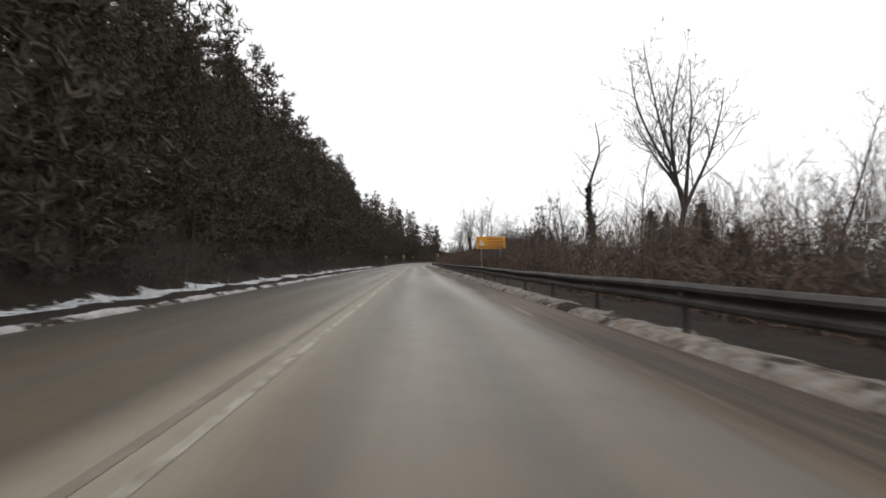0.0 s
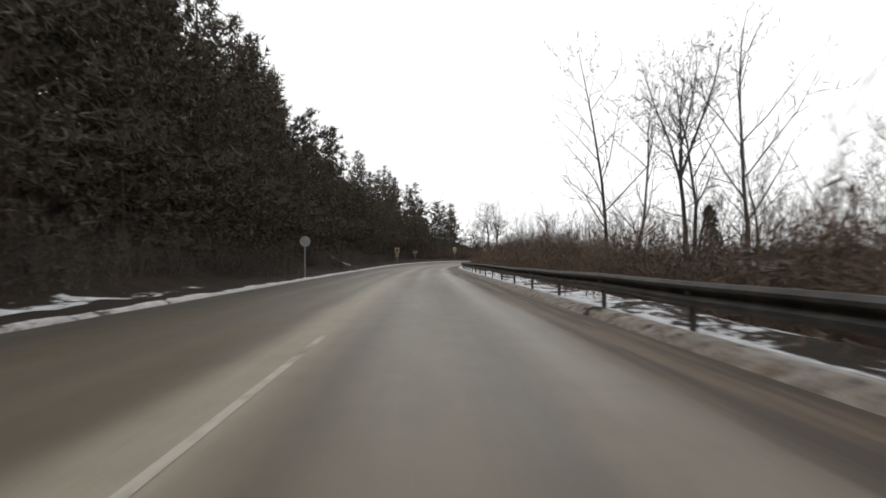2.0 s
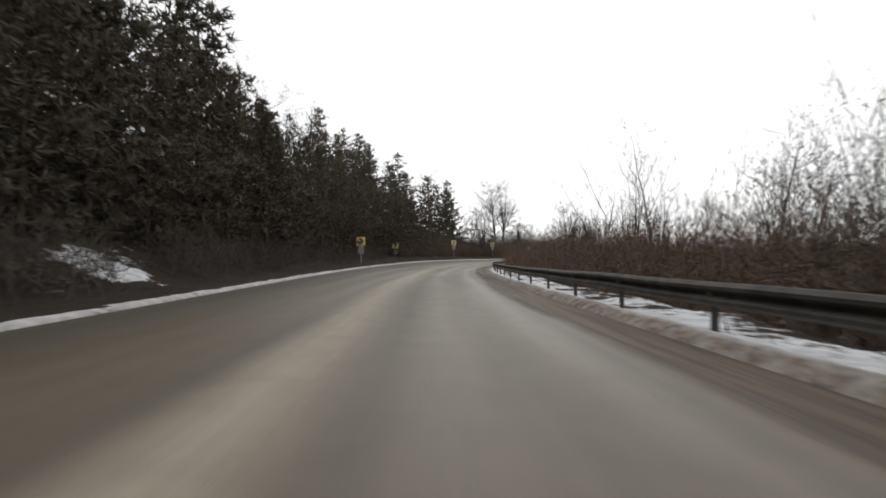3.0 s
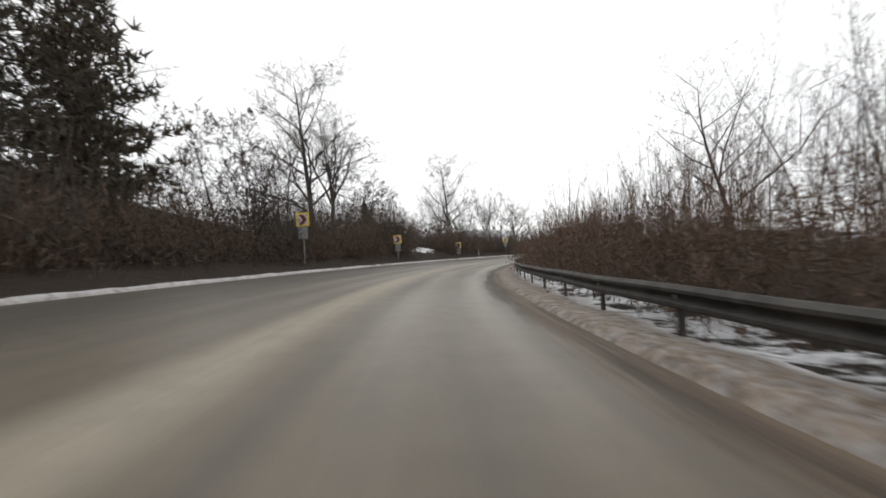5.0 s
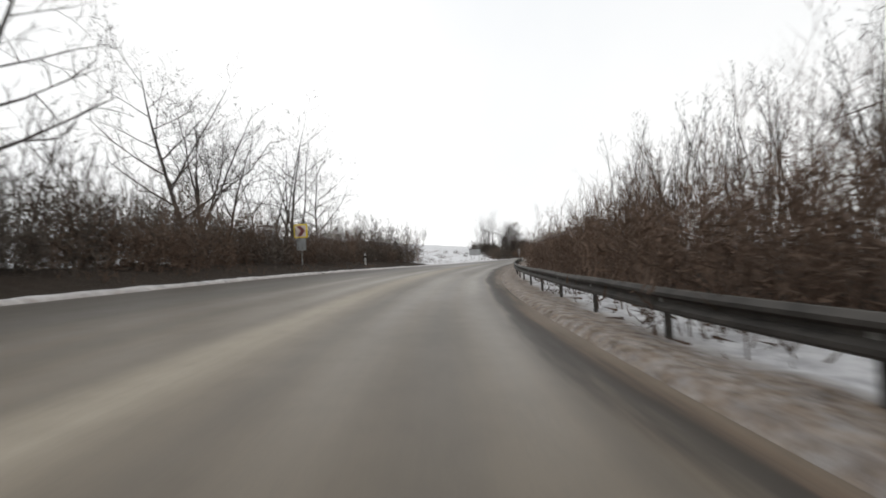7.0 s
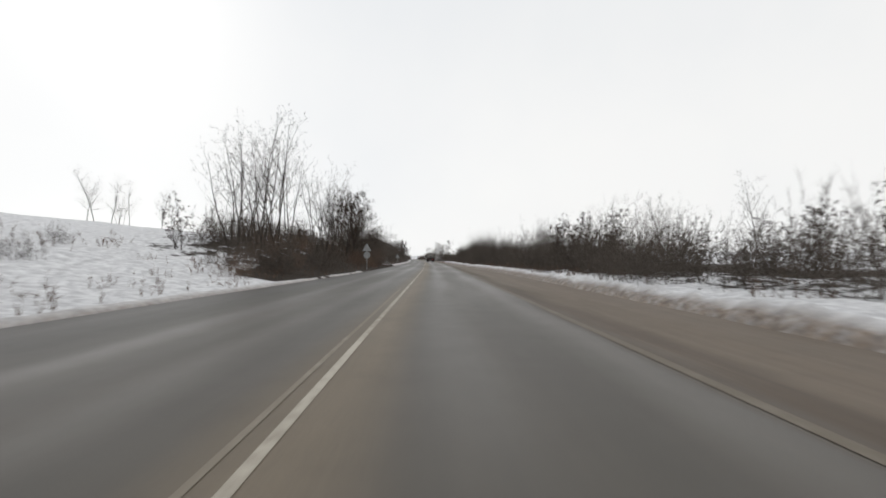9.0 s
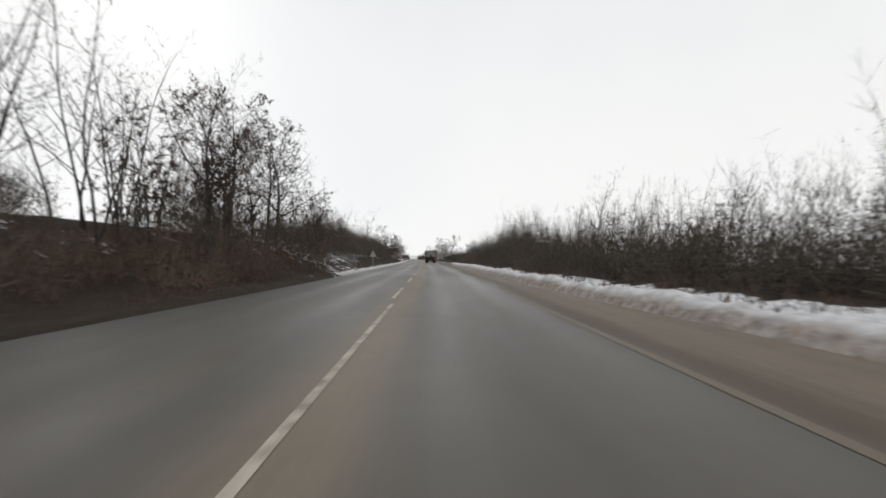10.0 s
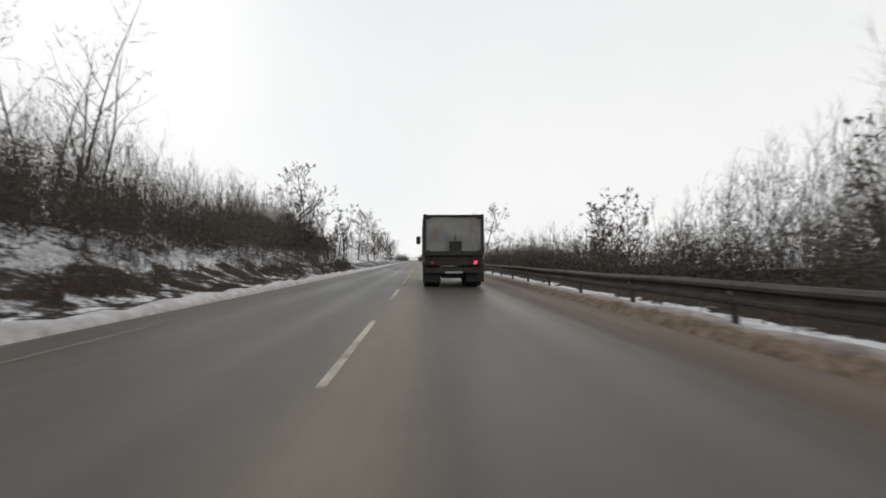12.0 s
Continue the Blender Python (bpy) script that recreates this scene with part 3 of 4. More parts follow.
def bare_tree(seed, height, radius, plan, name="bare_tree", label="leafless grey-brown tree with a spreading crown", leafy=0.0, stems=1, start=0.25, splay=0.28):
    wood, crown, leaves = Growth(seed), Growth(seed + 50), Growth(seed + 90)
    leaves.share = leafy
    g, trunks = wood.r, []
    for k in range(stems):
        wood = Growth(seed + 7 * k)
        wood.r = g
        trunks.append(wood)
        way = Vector((0, 0, 1)) if stems == 1 else Vector((g.uniform(-splay, splay), g.uniform(-splay, splay), 1)).normalized()
        p = Vector((0, 0, -0.5)) if stems == 1 else Vector((g.uniform(-1, 1), g.uniform(-1, 1), -0.5)) * (0.7 if splay > 0.2 else 1.4)
        tall = height * (1 if stems == 1 else g.uniform(0.65, 1.05))
        pts, ways = [p], [way]
        for i in range(8):
            way = wood.bend(way, 0.07, 0.05)
            pts.append(pts[-1] + way * (tall / 8))
            ways.append(way)
        radii = [radius * (1 - 0.9 * i / 8) for i in range(9)]
        wood.tube(pts, radii, 7)
        count, share, spread = plan[0]
        for c in range(count):
            f = start + (0.98 - start) * (c + g.uniform(0.2, 0.9)) / count
            i = min(int(f * 8), 7)
            q = pts[i].lerp(pts[i + 1], f * 8 - i)
            around = Vector((math.cos(c * 2.4 + seed), math.sin(c * 2.4 + seed), 0))
            out = (Vector((0, 0, 1)) * (1 - spread) + around * spread).normalized()
            crown.limb(q, out, tall * share * (1.2 - 0.75 * f) * g.uniform(0.75, 1.2), radii[i] * 0.55, 1, plan, leaves if leafy else None)
    kind = "trunk" if stems == 1 else "stem"
    pieces = [(kind, one.mesh(kind, MAT["bark"])) for one in trunks] + [("crown", crown.mesh("crown", MAT["twig"]))]
    if leafy:
        pieces.append(("foliage", leaves.mesh("foliage", MAT["dry_leaf"])))
    return whole(name, pieces, label, "tree")


def forked_tree(seed, height, radius, fork, limbs, wide=0.3, label="large leafless tree whose trunk forks into tall upright limbs"):
    """A trunk that divides into steep limbs, each with its own fine crown."""
    wood, crown = Growth(seed), Growth(seed + 40)
    g = wood.r
    way, pts = Vector((g.gauss(0, 0.05), g.gauss(0, 0.05), 1)).normalized(), [Vector((0, 0, -0.5))]
    for i in range(5):
        pts.append(pts[-1] + way * (height * fork / 5))
        way = wood.bend(way, 0.06, 0.05)
    wood.tube(pts, [radius * (1 - 0.09 * i) for i in range(6)], 8)
    twigs = [(7, 0.36, 0.42), (5, 0.5, 0.45), (6, 0.5, 0.5), (5, 0.55, 0.5)]
    for k in range(limbs):
        a = 2 * math.pi * (k + g.uniform(-0.25, 0.25)) / limbs + seed
        out = (Vector((math.cos(a), math.sin(a), 0)) * wide * g.uniform(0.5, 1.3) + Vector((0, 0, 1))).normalized()
        root = pts[-1].lerp(pts[-2], g.uniform(0, 0.9))
        long = height * (1 - fork) * g.uniform(0.75, 1.0)
        line, ways, way = [root], [out], out
        for i in range(6):
            way = wood.bend(way, 0.1, 0.1)
            line.append(line[-1] + way * (long / 6))
            ways.append(way)
        radii = [radius * 0.55 * (1 - 0.88 * i / 6) for i in range(7)]
        wood.tube(line, radii, 6)
        for c in range(11):
            f = 0.18 + 0.8 * (c + g.uniform(0.1, 0.9)) / 11
            i = min(int(f * 6), 5)
            q = line[i].lerp(line[i + 1], f * 6 - i)
            side = Vector((math.cos(c * 2.4 + k), math.sin(c * 2.4 + k), 0))
            crown.limb(q, (ways[i] * 0.6 + side * 0.45 + Vector((0, 0, 0.1))).normalized(), long * 0.4 * (1.2 - 0.8 * f) * g.uniform(0.7, 1.2), radii[i] * 0.5, 2, twigs)
    for c in range(4):
        f = 0.5 + 0.45 * c / 4
        side = Vector((math.cos(c * 2.2 + seed), math.sin(c * 2.2 + seed), 0.35)).normalized()
        crown.limb(pts[0].lerp(pts[-1], f), side, height * 0.22 * g.uniform(0.6, 1.1), radius * 0.2, 2, twigs)
    return whole("bare_tree", [("trunk", wood.mesh("trunk", MAT["bark"])), ("crown", crown.mesh("crown", MAT["twig"]))], label, "tree")


def pine_tree(seed, height, spread, start=0.15, tufts=10, size=1.0):
    wood, needles = Growth(seed), Growth(seed + 7)
    g = wood.r
    pts = [Vector((0.1 * g.gauss(0, 1) * i / 6, 0.1 * g.gauss(0, 1) * i / 6, -0.6 + (height + 0.6) * i / 8)) for i in range(9)]
    wood.tube(pts, [height * 0.013 * (1 - 0.92 * i / 8) for i in range(9)], 6)
    bulge = [g.uniform(0.7, 1.15) for _ in range(8)]
    z = height * start
    while z < height * 0.985:
        f = (z / height - start) / (1 - start)
        reach = spread * (1 - f ** 2.4) ** 0.7 * (0.6 + 0.4 * min(1, f * 4)) * (1 - 0.25 * f) * bulge[int(f * 7.99)] + 0.2
        n = g.choice((4, 5, 6)) if f < 0.8 else 4
        turn = g.uniform(0, 6.3)
        for k in range(n):
            a = turn + 2 * math.pi * k / n + g.uniform(-0.3, 0.3)
            long = reach * g.choice((0.5, 0.8, 1.0, 1.0, 1.25)) * g.uniform(0.8, 1.15)
            way = Vector((math.cos(a), math.sin(a), g.uniform(-0.15, 0.25) + 0.4 * f)).normalized()
            root = Vector((0, 0, z + g.uniform(-0.2, 0.2)))
            wood.twig(root, way, long, 0.02 + 0.012 * (1 - f))
            m = max(3, int(long * 3.6))
            for j in range(m):
                d = long * (0.15 + 0.85 * ((j + g.random()) / m) ** 0.7)
                q = root + way * d + Vector((g.gauss(0, 0.14), g.gauss(0, 0.14), g.gauss(0, 0.10)))
                for _ in range(tufts):
                    needles.leaf(q, size * g.uniform(0.2, 0.46), way * 0.6 + Vector((0, 0, 0.25)))
        z += height * 0.042 * g.uniform(0.7, 1.35)
    for _ in range(24):
        needles.leaf(Vector((g.gauss(0, 0.08), g.gauss(0, 0.08), height * g.uniform(0.94, 1.0))), 0.4, Vector((0, 0, 1)))
    return whole("pine_tree", [("trunk", wood.mesh("trunk", MAT["pine_bark"])), ("crown", needles.mesh("crown", MAT["needles"]))],
                 "dark green pine on the wooded slope", "tree", "pines on the slope")


def thicket(seed, length, depth, tall, stems, material, name="thicket", label="dense leafless brush beside the road", fine=1.0, shoots=(9, 6), withered=0, full=0.75):
    """Stems with side shoots, steeper towards the top; withered leaves hang in the lower part."""
    w = Growth(seed)
    g = w.r
    for k in range(stems):
        p = Vector((g.uniform(-depth, depth) / 2, g.uniform(-length, length) / 2, -0.3))
        h = tall * g.uniform(0.5, 1.1)
        way = Vector((g.gauss(0, 0.17), g.gauss(0, 0.17), 1)).normalized()
        pts = [p]
        for i in range(3):
            pts.append(pts[-1] + way * (h / 3))
            way = w.bend(way, 0.12, 0.04)
        for i in range(3):
            w.spike(pts[i], (pts[i + 1] - pts[i]).normalized(), h / 3 * 1.25, (0.019, 0.014, 0.009)[i] * fine)
        for c in range(shoots[0]):
            f = g.uniform(0.12, 0.98)
            i = min(int(f * 3), 2)
            q = pts[i].lerp(pts[i + 1], f * 3 - i)
            open_out = 0.65 - 0.38 * f
            out = Vector((g.gauss(0, open_out), g.gauss(0, open_out), g.uniform(0.2, 1.1) + 0.3 * f)).normalized()
            long = h * g.uniform(0.12, 0.28) * (1.15 - 0.5 * f)
            stout = fine * (1.5 - 0.95 * f)
            w.spike(q, out, long * 1.1, 0.0115 * stout)
            for _ in range(shoots[1]):
                w.spike(q + out * long * g.uniform(0.2, 0.8), w.bend(out, 0.5, 0.1), long * g.uniform(0.5, 0.95), 0.0098 * stout)
        for _ in range(withered):
            f = full * g.random() ** 0.75
            i = min(int(f * 3), 2)
            q = pts[i].lerp(pts[i + 1], f * 3 - i) + Vector((g.gauss(0, 0.3), g.gauss(0, 0.3), g.gauss(0, 0.12)))
            w.leaf(q, g.uniform(0.12, 0.26) * (1.15 - 0.4 * f) * (0.75 if tall > 4 else 1), Vector((0, 0, 0.35)), 0.085)
    return tagged(new(name, w.mesh(name, material)), label, "brush", kind="stuff")


PLAN = [(13, 0.54, 0.6), (6, 0.5, 0.55), (5, 0.5, 0.5), (3, 0.6, 0.5)]
MID = [(11, 0.5, 0.6), (6, 0.5, 0.5), (5, 0.5, 0.5)]
THIN = [(8, 0.36, 0.42), (4, 0.5, 0.5), (3, 0.5, 0.5)]
SLIM = [(14, 0.34, 0.45), (5, 0.5, 0.5), (5, 0.5, 0.5)]
GRAND = [(16, 0.46, 0.6), (8, 0.5, 0.55), (6, 0.5, 0.5), (6, 0.55, 0.5)]
grand = [bare_tree(21 + k, 11.5, 0.2, GRAND, label="large leafless tree with a dense fine crown", start=0.2) for k in range(2)]
broad = [bare_tree(11 + k, 11.0, 0.16, PLAN) for k in range(3)]
slim = [bare_tree(31 + k, 10.0, 0.085, SLIM, label="slender leafless tree with upright branches") for k in range(3)]
forked = [forked_tree(211, 12.0, 0.15, 0.34, 6, 0.36), forked_tree(212, 11.5, 0.14, 0.24, 5, 0.42), forked_tree(213, 12.5, 0.13, 0.45, 4, 0.24)]
UPRIGHT = [(10, 0.24, 0.3), (4, 0.45, 0.35), (3, 0.5, 0.4)]
sapling = [bare_tree(61 + k, 8.5, 0.036, UPRIGHT, "sapling_clump", "clump of thin upright leafless saplings", stems=6, start=0.2, splay=0.1) for k in range(3)]
clump = [bare_tree(51 + k, 8.5, 0.05, THIN, "multi_stem_tree", "clump of slender leafless stems on the bank", stems=5) for k in range(2)]
leafy = [bare_tree(71 + k, 6.5, 0.085, MID, "withered_oak", "bushy tree that keeps its withered brown leaves", leafy=0.9, start=0.06) for k in range(2)]
pines = [pine_tree(91, 12, 2.9, 0.1, 7, 1.3), pine_tree(92, 14.5, 3.2, 0.12, 7, 1.3), pine_tree(93, 10.5, 3.0, 0.03, 8, 1.2), pine_tree(94, 16, 3.3, 0.18, 7, 1.3)]
back_pines = [pine_tree(95, 14.5, 3.1, 0.12, 4, 1.55), pine_tree(96, 16, 3.3, 0.15, 4, 1.55)]
brush = [thicket(111 + k, 5.0, 2.6, 2.9, 30, MAT["brush"], "brush_thicket", label="red-brown leafless brush beside the road", shoots=(7, 3), withered=26) for k in range(3)]
scrub = [thicket(121 + k, 5.0, 3.0, 3.0, 30, MAT["grey_brush"], "scrub_thicket", label="grey-brown leafless scrub beside the road", shoots=(7, 3), withered=26) for k in range(3)]
far_scrub = [thicket(125, 5.0, 3.0, 3.0, 26, MAT["grey_brush"], "scrub_thicket", label="grey-brown leafless scrub far along the road", fine=1.6, shoots=(6, 2), withered=12)]
weeds = [thicket(131 + k, 2.4, 1.6, 0.9, 14, MAT["brush"], "dead_weeds", "dead brown weeds on the verge", 1.0, (5, 3)) for k in range(2)]
dense = [thicket(151 + k, 4.6, 2.4, 2.7, 34, MAT["grey_brush"], "scrub_hedge", "dense grey-brown scrub along the verge", 0.75, (8, 3), 34) for k in range(2)]
ruddy = [thicket(156 + k, 4.6, 2.4, 2.7, 38, MAT["brush"], "brush_hedge", "dense red-brown brush along the verge", 0.75, (9, 3), 40) for k in range(2)]
high = [thicket(171 + k, 4.6, 2.8, 4.8, 34, MAT["grey_brush"], "tall_thicket", "tall tangle of grey-brown leafless shoots", 0.7, (12, 3), 78, 0.86) for k in range(2)]
rusty = [thicket(176, 4.6, 2.8, 4.8, 34, MAT["brush"], "tall_thicket", "tall tangle of red-brown leafless shoots", 0.7, (12, 3), 72, 0.76)]
bush = [bare_tree(141 + k, 4.2, 0.04, THIN, "round_bush", "dense rounded bush with withered leaves", leafy=0.45, stems=4, start=0.05) for k in range(2)]


def ivy_tree(seed, height, girth, coat_top, crooked=0.05, limbs=9):
    """A trunk wrapped in ivy up to a share of its height, with bare limbs above."""
    wood, crown, coat = Growth(seed), Growth(seed + 20), Growth(seed + 3)
    g = wood.r
    pts, way = [Vector((0, 0, -0.5))], Vector((g.gauss(0, 0.05), g.gauss(0, 0.05), 1)).normalized()
    for i in range(10):
        pts.append(pts[-1] + way * (height / 10))
        way = (wood.bend(way, crooked, 0.0) + Vector((0, 0, 0.25))).normalized()
    radii = [0.016 * height * (1 - 0.85 * i / 10) for i in range(11)]
    wood.tube(pts, radii, 7)
    twigs = [(6, 0.4, 0.5), (5, 0.5, 0.5), (4, 0.5, 0.5), (3, 0.5, 0.5)]
    for c in range(limbs):
        f = 0.3 + 0.68 * (c + g.random()) / limbs
        i = min(int(f * 10), 9)
        out = Vector((math.cos(c * 2.4 + seed), math.sin(c * 2.4 + seed), g.uniform(0.1, 0.9))).normalized()
        crown.limb(pts[i].lerp(pts[i + 1], f * 10 - i), out, height * g.uniform(0.1, 0.19), radii[i] * 0.45, 1, twigs)
    lumps = [g.uniform(0.45, 1.25) for _ in range(9)]
    for _ in range(int(900 + 1300 * girth)):
        f = coat_top * g.random() ** 1.25
        i = min(int(f * 10), 9)
        k = f / coat_top * 7.99
        r = girth * (lumps[int(k)] * (1 - k % 1) + lumps[int(k) + 1] * (k % 1)) * (1.15 - 1.0 * (f / coat_top) ** 1.6)
        a, d = g.uniform(0, 6.3), r * g.uniform(0.35, 1.15)
        coat.leaf(pts[i].lerp(pts[i + 1], f * 10 - i) + Vector((d * math.cos(a), d * math.sin(a), g.gauss(0, 0.15))), g.uniform(0.16, 0.34), Vector((0, 0, -0.3)), 0.26)
    return whole("ivy_clad_tree", [("trunk", wood.mesh("trunk", MAT["bark"])), ("crown", crown.mesh("crown", MAT["twig"])), ("ivy", coat.mesh("ivy", MAT["ivy"]))], "dark dead trunk overgrown with ivy", "tree")


ivy = [ivy_tree(161, 8.0, 1.2, 0.9), ivy_tree(162, 7.0, 1.5, 0.95), ivy_tree(163, 10.0, 0.3, 0.6, 0.34, 14)]
patterns = grand + back_pines + forked + sapling + high + rusty + dense + ruddy + bush + ivy + broad + slim + clump + leafy + pines + brush + scrub + far_scrub + weeds

dice = random.Random(5)


def plant(kind, s, u, scale=1.0, turn=None, lean=0.0, group=""):
    x, y, _ = at(s, u)
    z = float(land(s, u))
    if turn is None:
        turn = dice.uniform(0, 360)
    turn += math.degrees(float(heading(s)))
    ob = copy_thing(kind, pose(float(x), float(y), z, dice.uniform(-lean, lean), dice.uniform(-lean, lean), turn))
    ob.scale = (scale * dice.uniform(0.9, 1.1), scale * dice.uniform(0.9, 1.1), scale * dice.uniform(0.92, 1.08))
    if group:
        tagged(ob, group=group)
    return ob


def row(kinds, s_from, s_to, gap, near, far, small, large, side, group, along=False, lean=3.0):
    """Plants scattered along one side, near to far metres beyond the road's edge."""
    dice.seed(int(1000 * s_from + 37 * s_to + 101 * near + 7 * far + 13 * side + 500))
    s = s_from + dice.uniform(0, gap)
    while s < s_to:
        e = float(edge_left(s) if side < 0 else edge_right(s))
        turn = (dice.choice((0, 180)) + dice.uniform(-20, 20)) if along else None
        u = side * (e + dice.uniform(near, far))
        if on_patch(s, u) < 0.3 and on_patch(s, u - 1.8 * side) < 0.75:
            plant(dice.choice(kinds), s, u, dice.uniform(small, large), turn, lean, group)
        s += gap * dice.uniform(0.6, 1.4)


# wooded slope on the outer side, first straight
row(pines[2:3], -5, 150, 3.3, 4.4, 6.2, 0.75, 1.0, -1, "pines on the slope", lean=2)
row(pines[2:3], 148, 200, 3.2, 4.4, 6.6, 0.8, 0.95, -1, "pines on the slope", lean=2)
row(pines[:3], -5, 150, 3.8, 9, 12, 1.08, 1.3, -1, "pines on the slope", lean=2)
row(pines[:3], 148, 208, 3.4, 8.5, 12, 0.7, 0.85, -1, "pines on the slope", lean=2)
row(back_pines, -8, 150, 3.8, 13.5, 17, 1.15, 1.4, -1, "pines on the slope", lean=2)
row(back_pines, 148, 210, 4.0, 13.5, 18, 0.7, 0.85, -1, "pines on the slope", lean=2)
row(back_pines, -8, 150, 3.6, 18.5, 23, 1.15, 1.4, -1, "pines on the slope", lean=2)
row(slim + forked[:1], 140, 205, 11.0, 10, 18, 1.1, 1.35, -1, "bare trees on the slope")
row(pines, 196, 220, 6.0, 18, 26, 0.95, 1.2, -1, "pines on the slope", lean=2)
row(pines[:2] + pines[3:], 190, 240, 7.0, 28, 40, 1.05, 1.3, -1, "pines on the slope", lean=2)
row(scrub, 0, 90, 8.0, 6.0, 9.0, 0.8, 1.2, -1, "scrub on the slope", True)
row(dense, -6, 150, 2.8, 3.7, 5.0, 0.6, 0.85, -1, "scrub on the slope", True)
row(scrub, 2, 200, 3.6, 3.2, 4.4, 0.55, 0.85, -1, "scrub on the slope", True)
row(broad + slim, 60, 170, 20, 5.5, 8, 0.9, 1.15, -1, "bare trees on the slope")
row(high, 148, 214, 4.4, 5.0, 9.0, 0.95, 1.3, -1, "scrub on the slope", True)
row(leafy + slim, 150, 205, 6.0, 4.0, 8, 0.65, 0.85, -1, "bare trees on the slope")
# outer side of the bend
row(ruddy + scrub[:1], 184, 330, 2.2, 3.4, 4.4, 1.2, 1.5, -1, "hedge of scrub round the bend", True)
row(scrub, 190, 326, 3.2, 4.4, 6.2, 1.4, 1.8, -1, "hedge of scrub round the bend", True)
row(broad + slim, 206, 318, 9.0, 4.5, 9, 0.7, 0.95, -1, "bare trees round the bend")
row(broad + slim, 200, 310, 10.0, 12, 26, 1.0, 1.35, -1, "bare trees round the bend")
row(high, 200, 300, 4.0, 6.5, 10, 0.9, 1.2, -1, "hedge of scrub round the bend", True)
row(high + leafy, 218, 246, 2.6, 3.5, 8, 1.0, 1.4, -1, "tall scrub round the bend", True)
row(leafy, 200, 285, 8.0, 8, 14, 0.8, 1.1, -1, "withered oaks round the bend")
row(ruddy + dense[:1], 196, 246, 2.4, 2.9, 3.6, 0.7, 0.95, -1, "hedge of scrub round the bend", True)
row(ruddy + dense[:1], 260, 328, 2.2, 2.9, 3.6, 0.7, 0.95, -1, "hedge of scrub round the bend", True)
row(ruddy + dense, 244, 268, 2.0, 5.4, 7.0, 0.8, 1.1, -1, "hedge of scrub round the bend", True)
row(weeds, 150, 380, 4.5, 0.9, 2.0, 0.6, 1.0, -1, "dead weeds on the verge", True)
row(scrub, 333, 376, 3.4, 3.0, 19, 0.16, 0.34, -1, "low scrub on the snow", True)
row(weeds, 330, 378, 0.7, 2.0, 22, 0.5, 1.2, -1, "dead weeds on the snow", True)
row(weeds, 0, 330, 6.0, 1.3, 2.4, 0.5, 0.9, 1, "dead weeds on the verge", True)
row(weeds, 335, 480, 4.0, 1.4, 3.0, 0.5, 0.9, 1, "dead weeds on the verge", True)
row(weeds, 372, 424, 1.2, 0.7, 4.0, 0.4, 0.7, -1, "dead weeds on the bank", True)
row(weeds, 414, 510, 1.3, 1.0, 4.2, 0.4, 0.8, -1, "dead weeds on the bank", True)
# inner side, first straight
row(brush, -5, 150, 3.8, 3.0, 4.4, 0.85, 1.15, 1, "brush behind the rail", True)
row(brush + scrub, 0, 160, 5.0, 6.4, 9, 1.2, 1.6, 1, "brush behind the rail", True)
row(scrub, 12, 70, 6.0, 10, 14, 1.5, 2.0, 1, "brush behind the rail", True)
row(high + rusty, 40, 165, 4.0, 8.5, 13, 0.8, 1.15, 1, "brush behind the rail", True)
row(clump, 14, 160, 12.0, 9, 15, 0.6, 0.85, 1, "clumps of stems beyond the rail")
row(sapling + slim, 46, 150, 4.0, 8, 18, 0.65, 1.0, 1, "saplings beyond the rail")
row(broad, 52, 160, 11, 10, 18, 0.6, 0.85, 1, "bare trees beyond the rail")
row(dense, -2, 46, 2.2, 4.6, 7.0, 1.15, 1.5, 1, "brush behind the rail", True)
row(ruddy + dense[:1], 46, 150, 2.6, 4.6, 7.0, 1.15, 1.5, 1, "brush behind the rail", True)
row(high + rusty, -2, 60, 3.0, 7.0, 11, 0.85, 1.1, 1, "brush behind the rail", True)
row(slim + sapling, 10, 60, 6.0, 16, 30, 1.0, 1.4, 1, "bare trees beyond the rail")
# inner side of the bend
row(ruddy, 150, 330, 3.6, 2.6, 3.6, 0.95, 1.2, 1, "brush inside the bend", True)
row(ruddy, 215, 330, 3.2, 4.0, 5.2, 1.0, 1.3, 1, "brush inside the bend", True)
row(rusty, 150, 330, 3.6, 5.2, 7.2, 0.75, 1.0, 1, "brush inside the bend", True)
row(sapling, 160, 326, 2.6, 7.5, 12, 0.78, 0.98, 1, "saplings inside the bend")
row(sapling, 250, 326, 5.0, 5, 8, 0.6, 0.75, 1, "saplings inside the bend")
# second straight, outer side
row(clump, 380, 412, 4.0, 4.5, 7.5, 0.85, 1.1, -1, "clumps of stems on the bank")
row(brush + scrub, 371, 417, 1.7, 1.6, 6.0, 0.4, 0.75, -1, "scrub on the bank", True)
row(scrub, 374, 408, 1.6, 1.8, 7.0, 0.4, 0.75, -1, "scrub on the bank", True)
row(dense, 380, 406, 2.6, 7.0, 10.0, 0.9, 1.3, -1, "scrub on the bank", True)
row(bush, 372, 410, 7.0, 5.5, 8.5, 0.55, 0.8, -1, "bushes on the bank")
row(leafy, 412, 426, 7.0, 5.0, 8.0, 1.0, 1.25, -1, "withered oaks on the bank")
row(dense + high, 402, 440, 2.4, 3.5, 8.0, 0.8, 1.1, -1, "scrub on the bank", True)
row(scrub, 436, 516, 2.0, 1.4, 3.6, 0.28, 0.5, -1, "scrub on the bank", True)
row(high, 438, 520, 2.6, 5.2, 7.5, 0.65, 0.9, -1, "scrub on the bank", True)
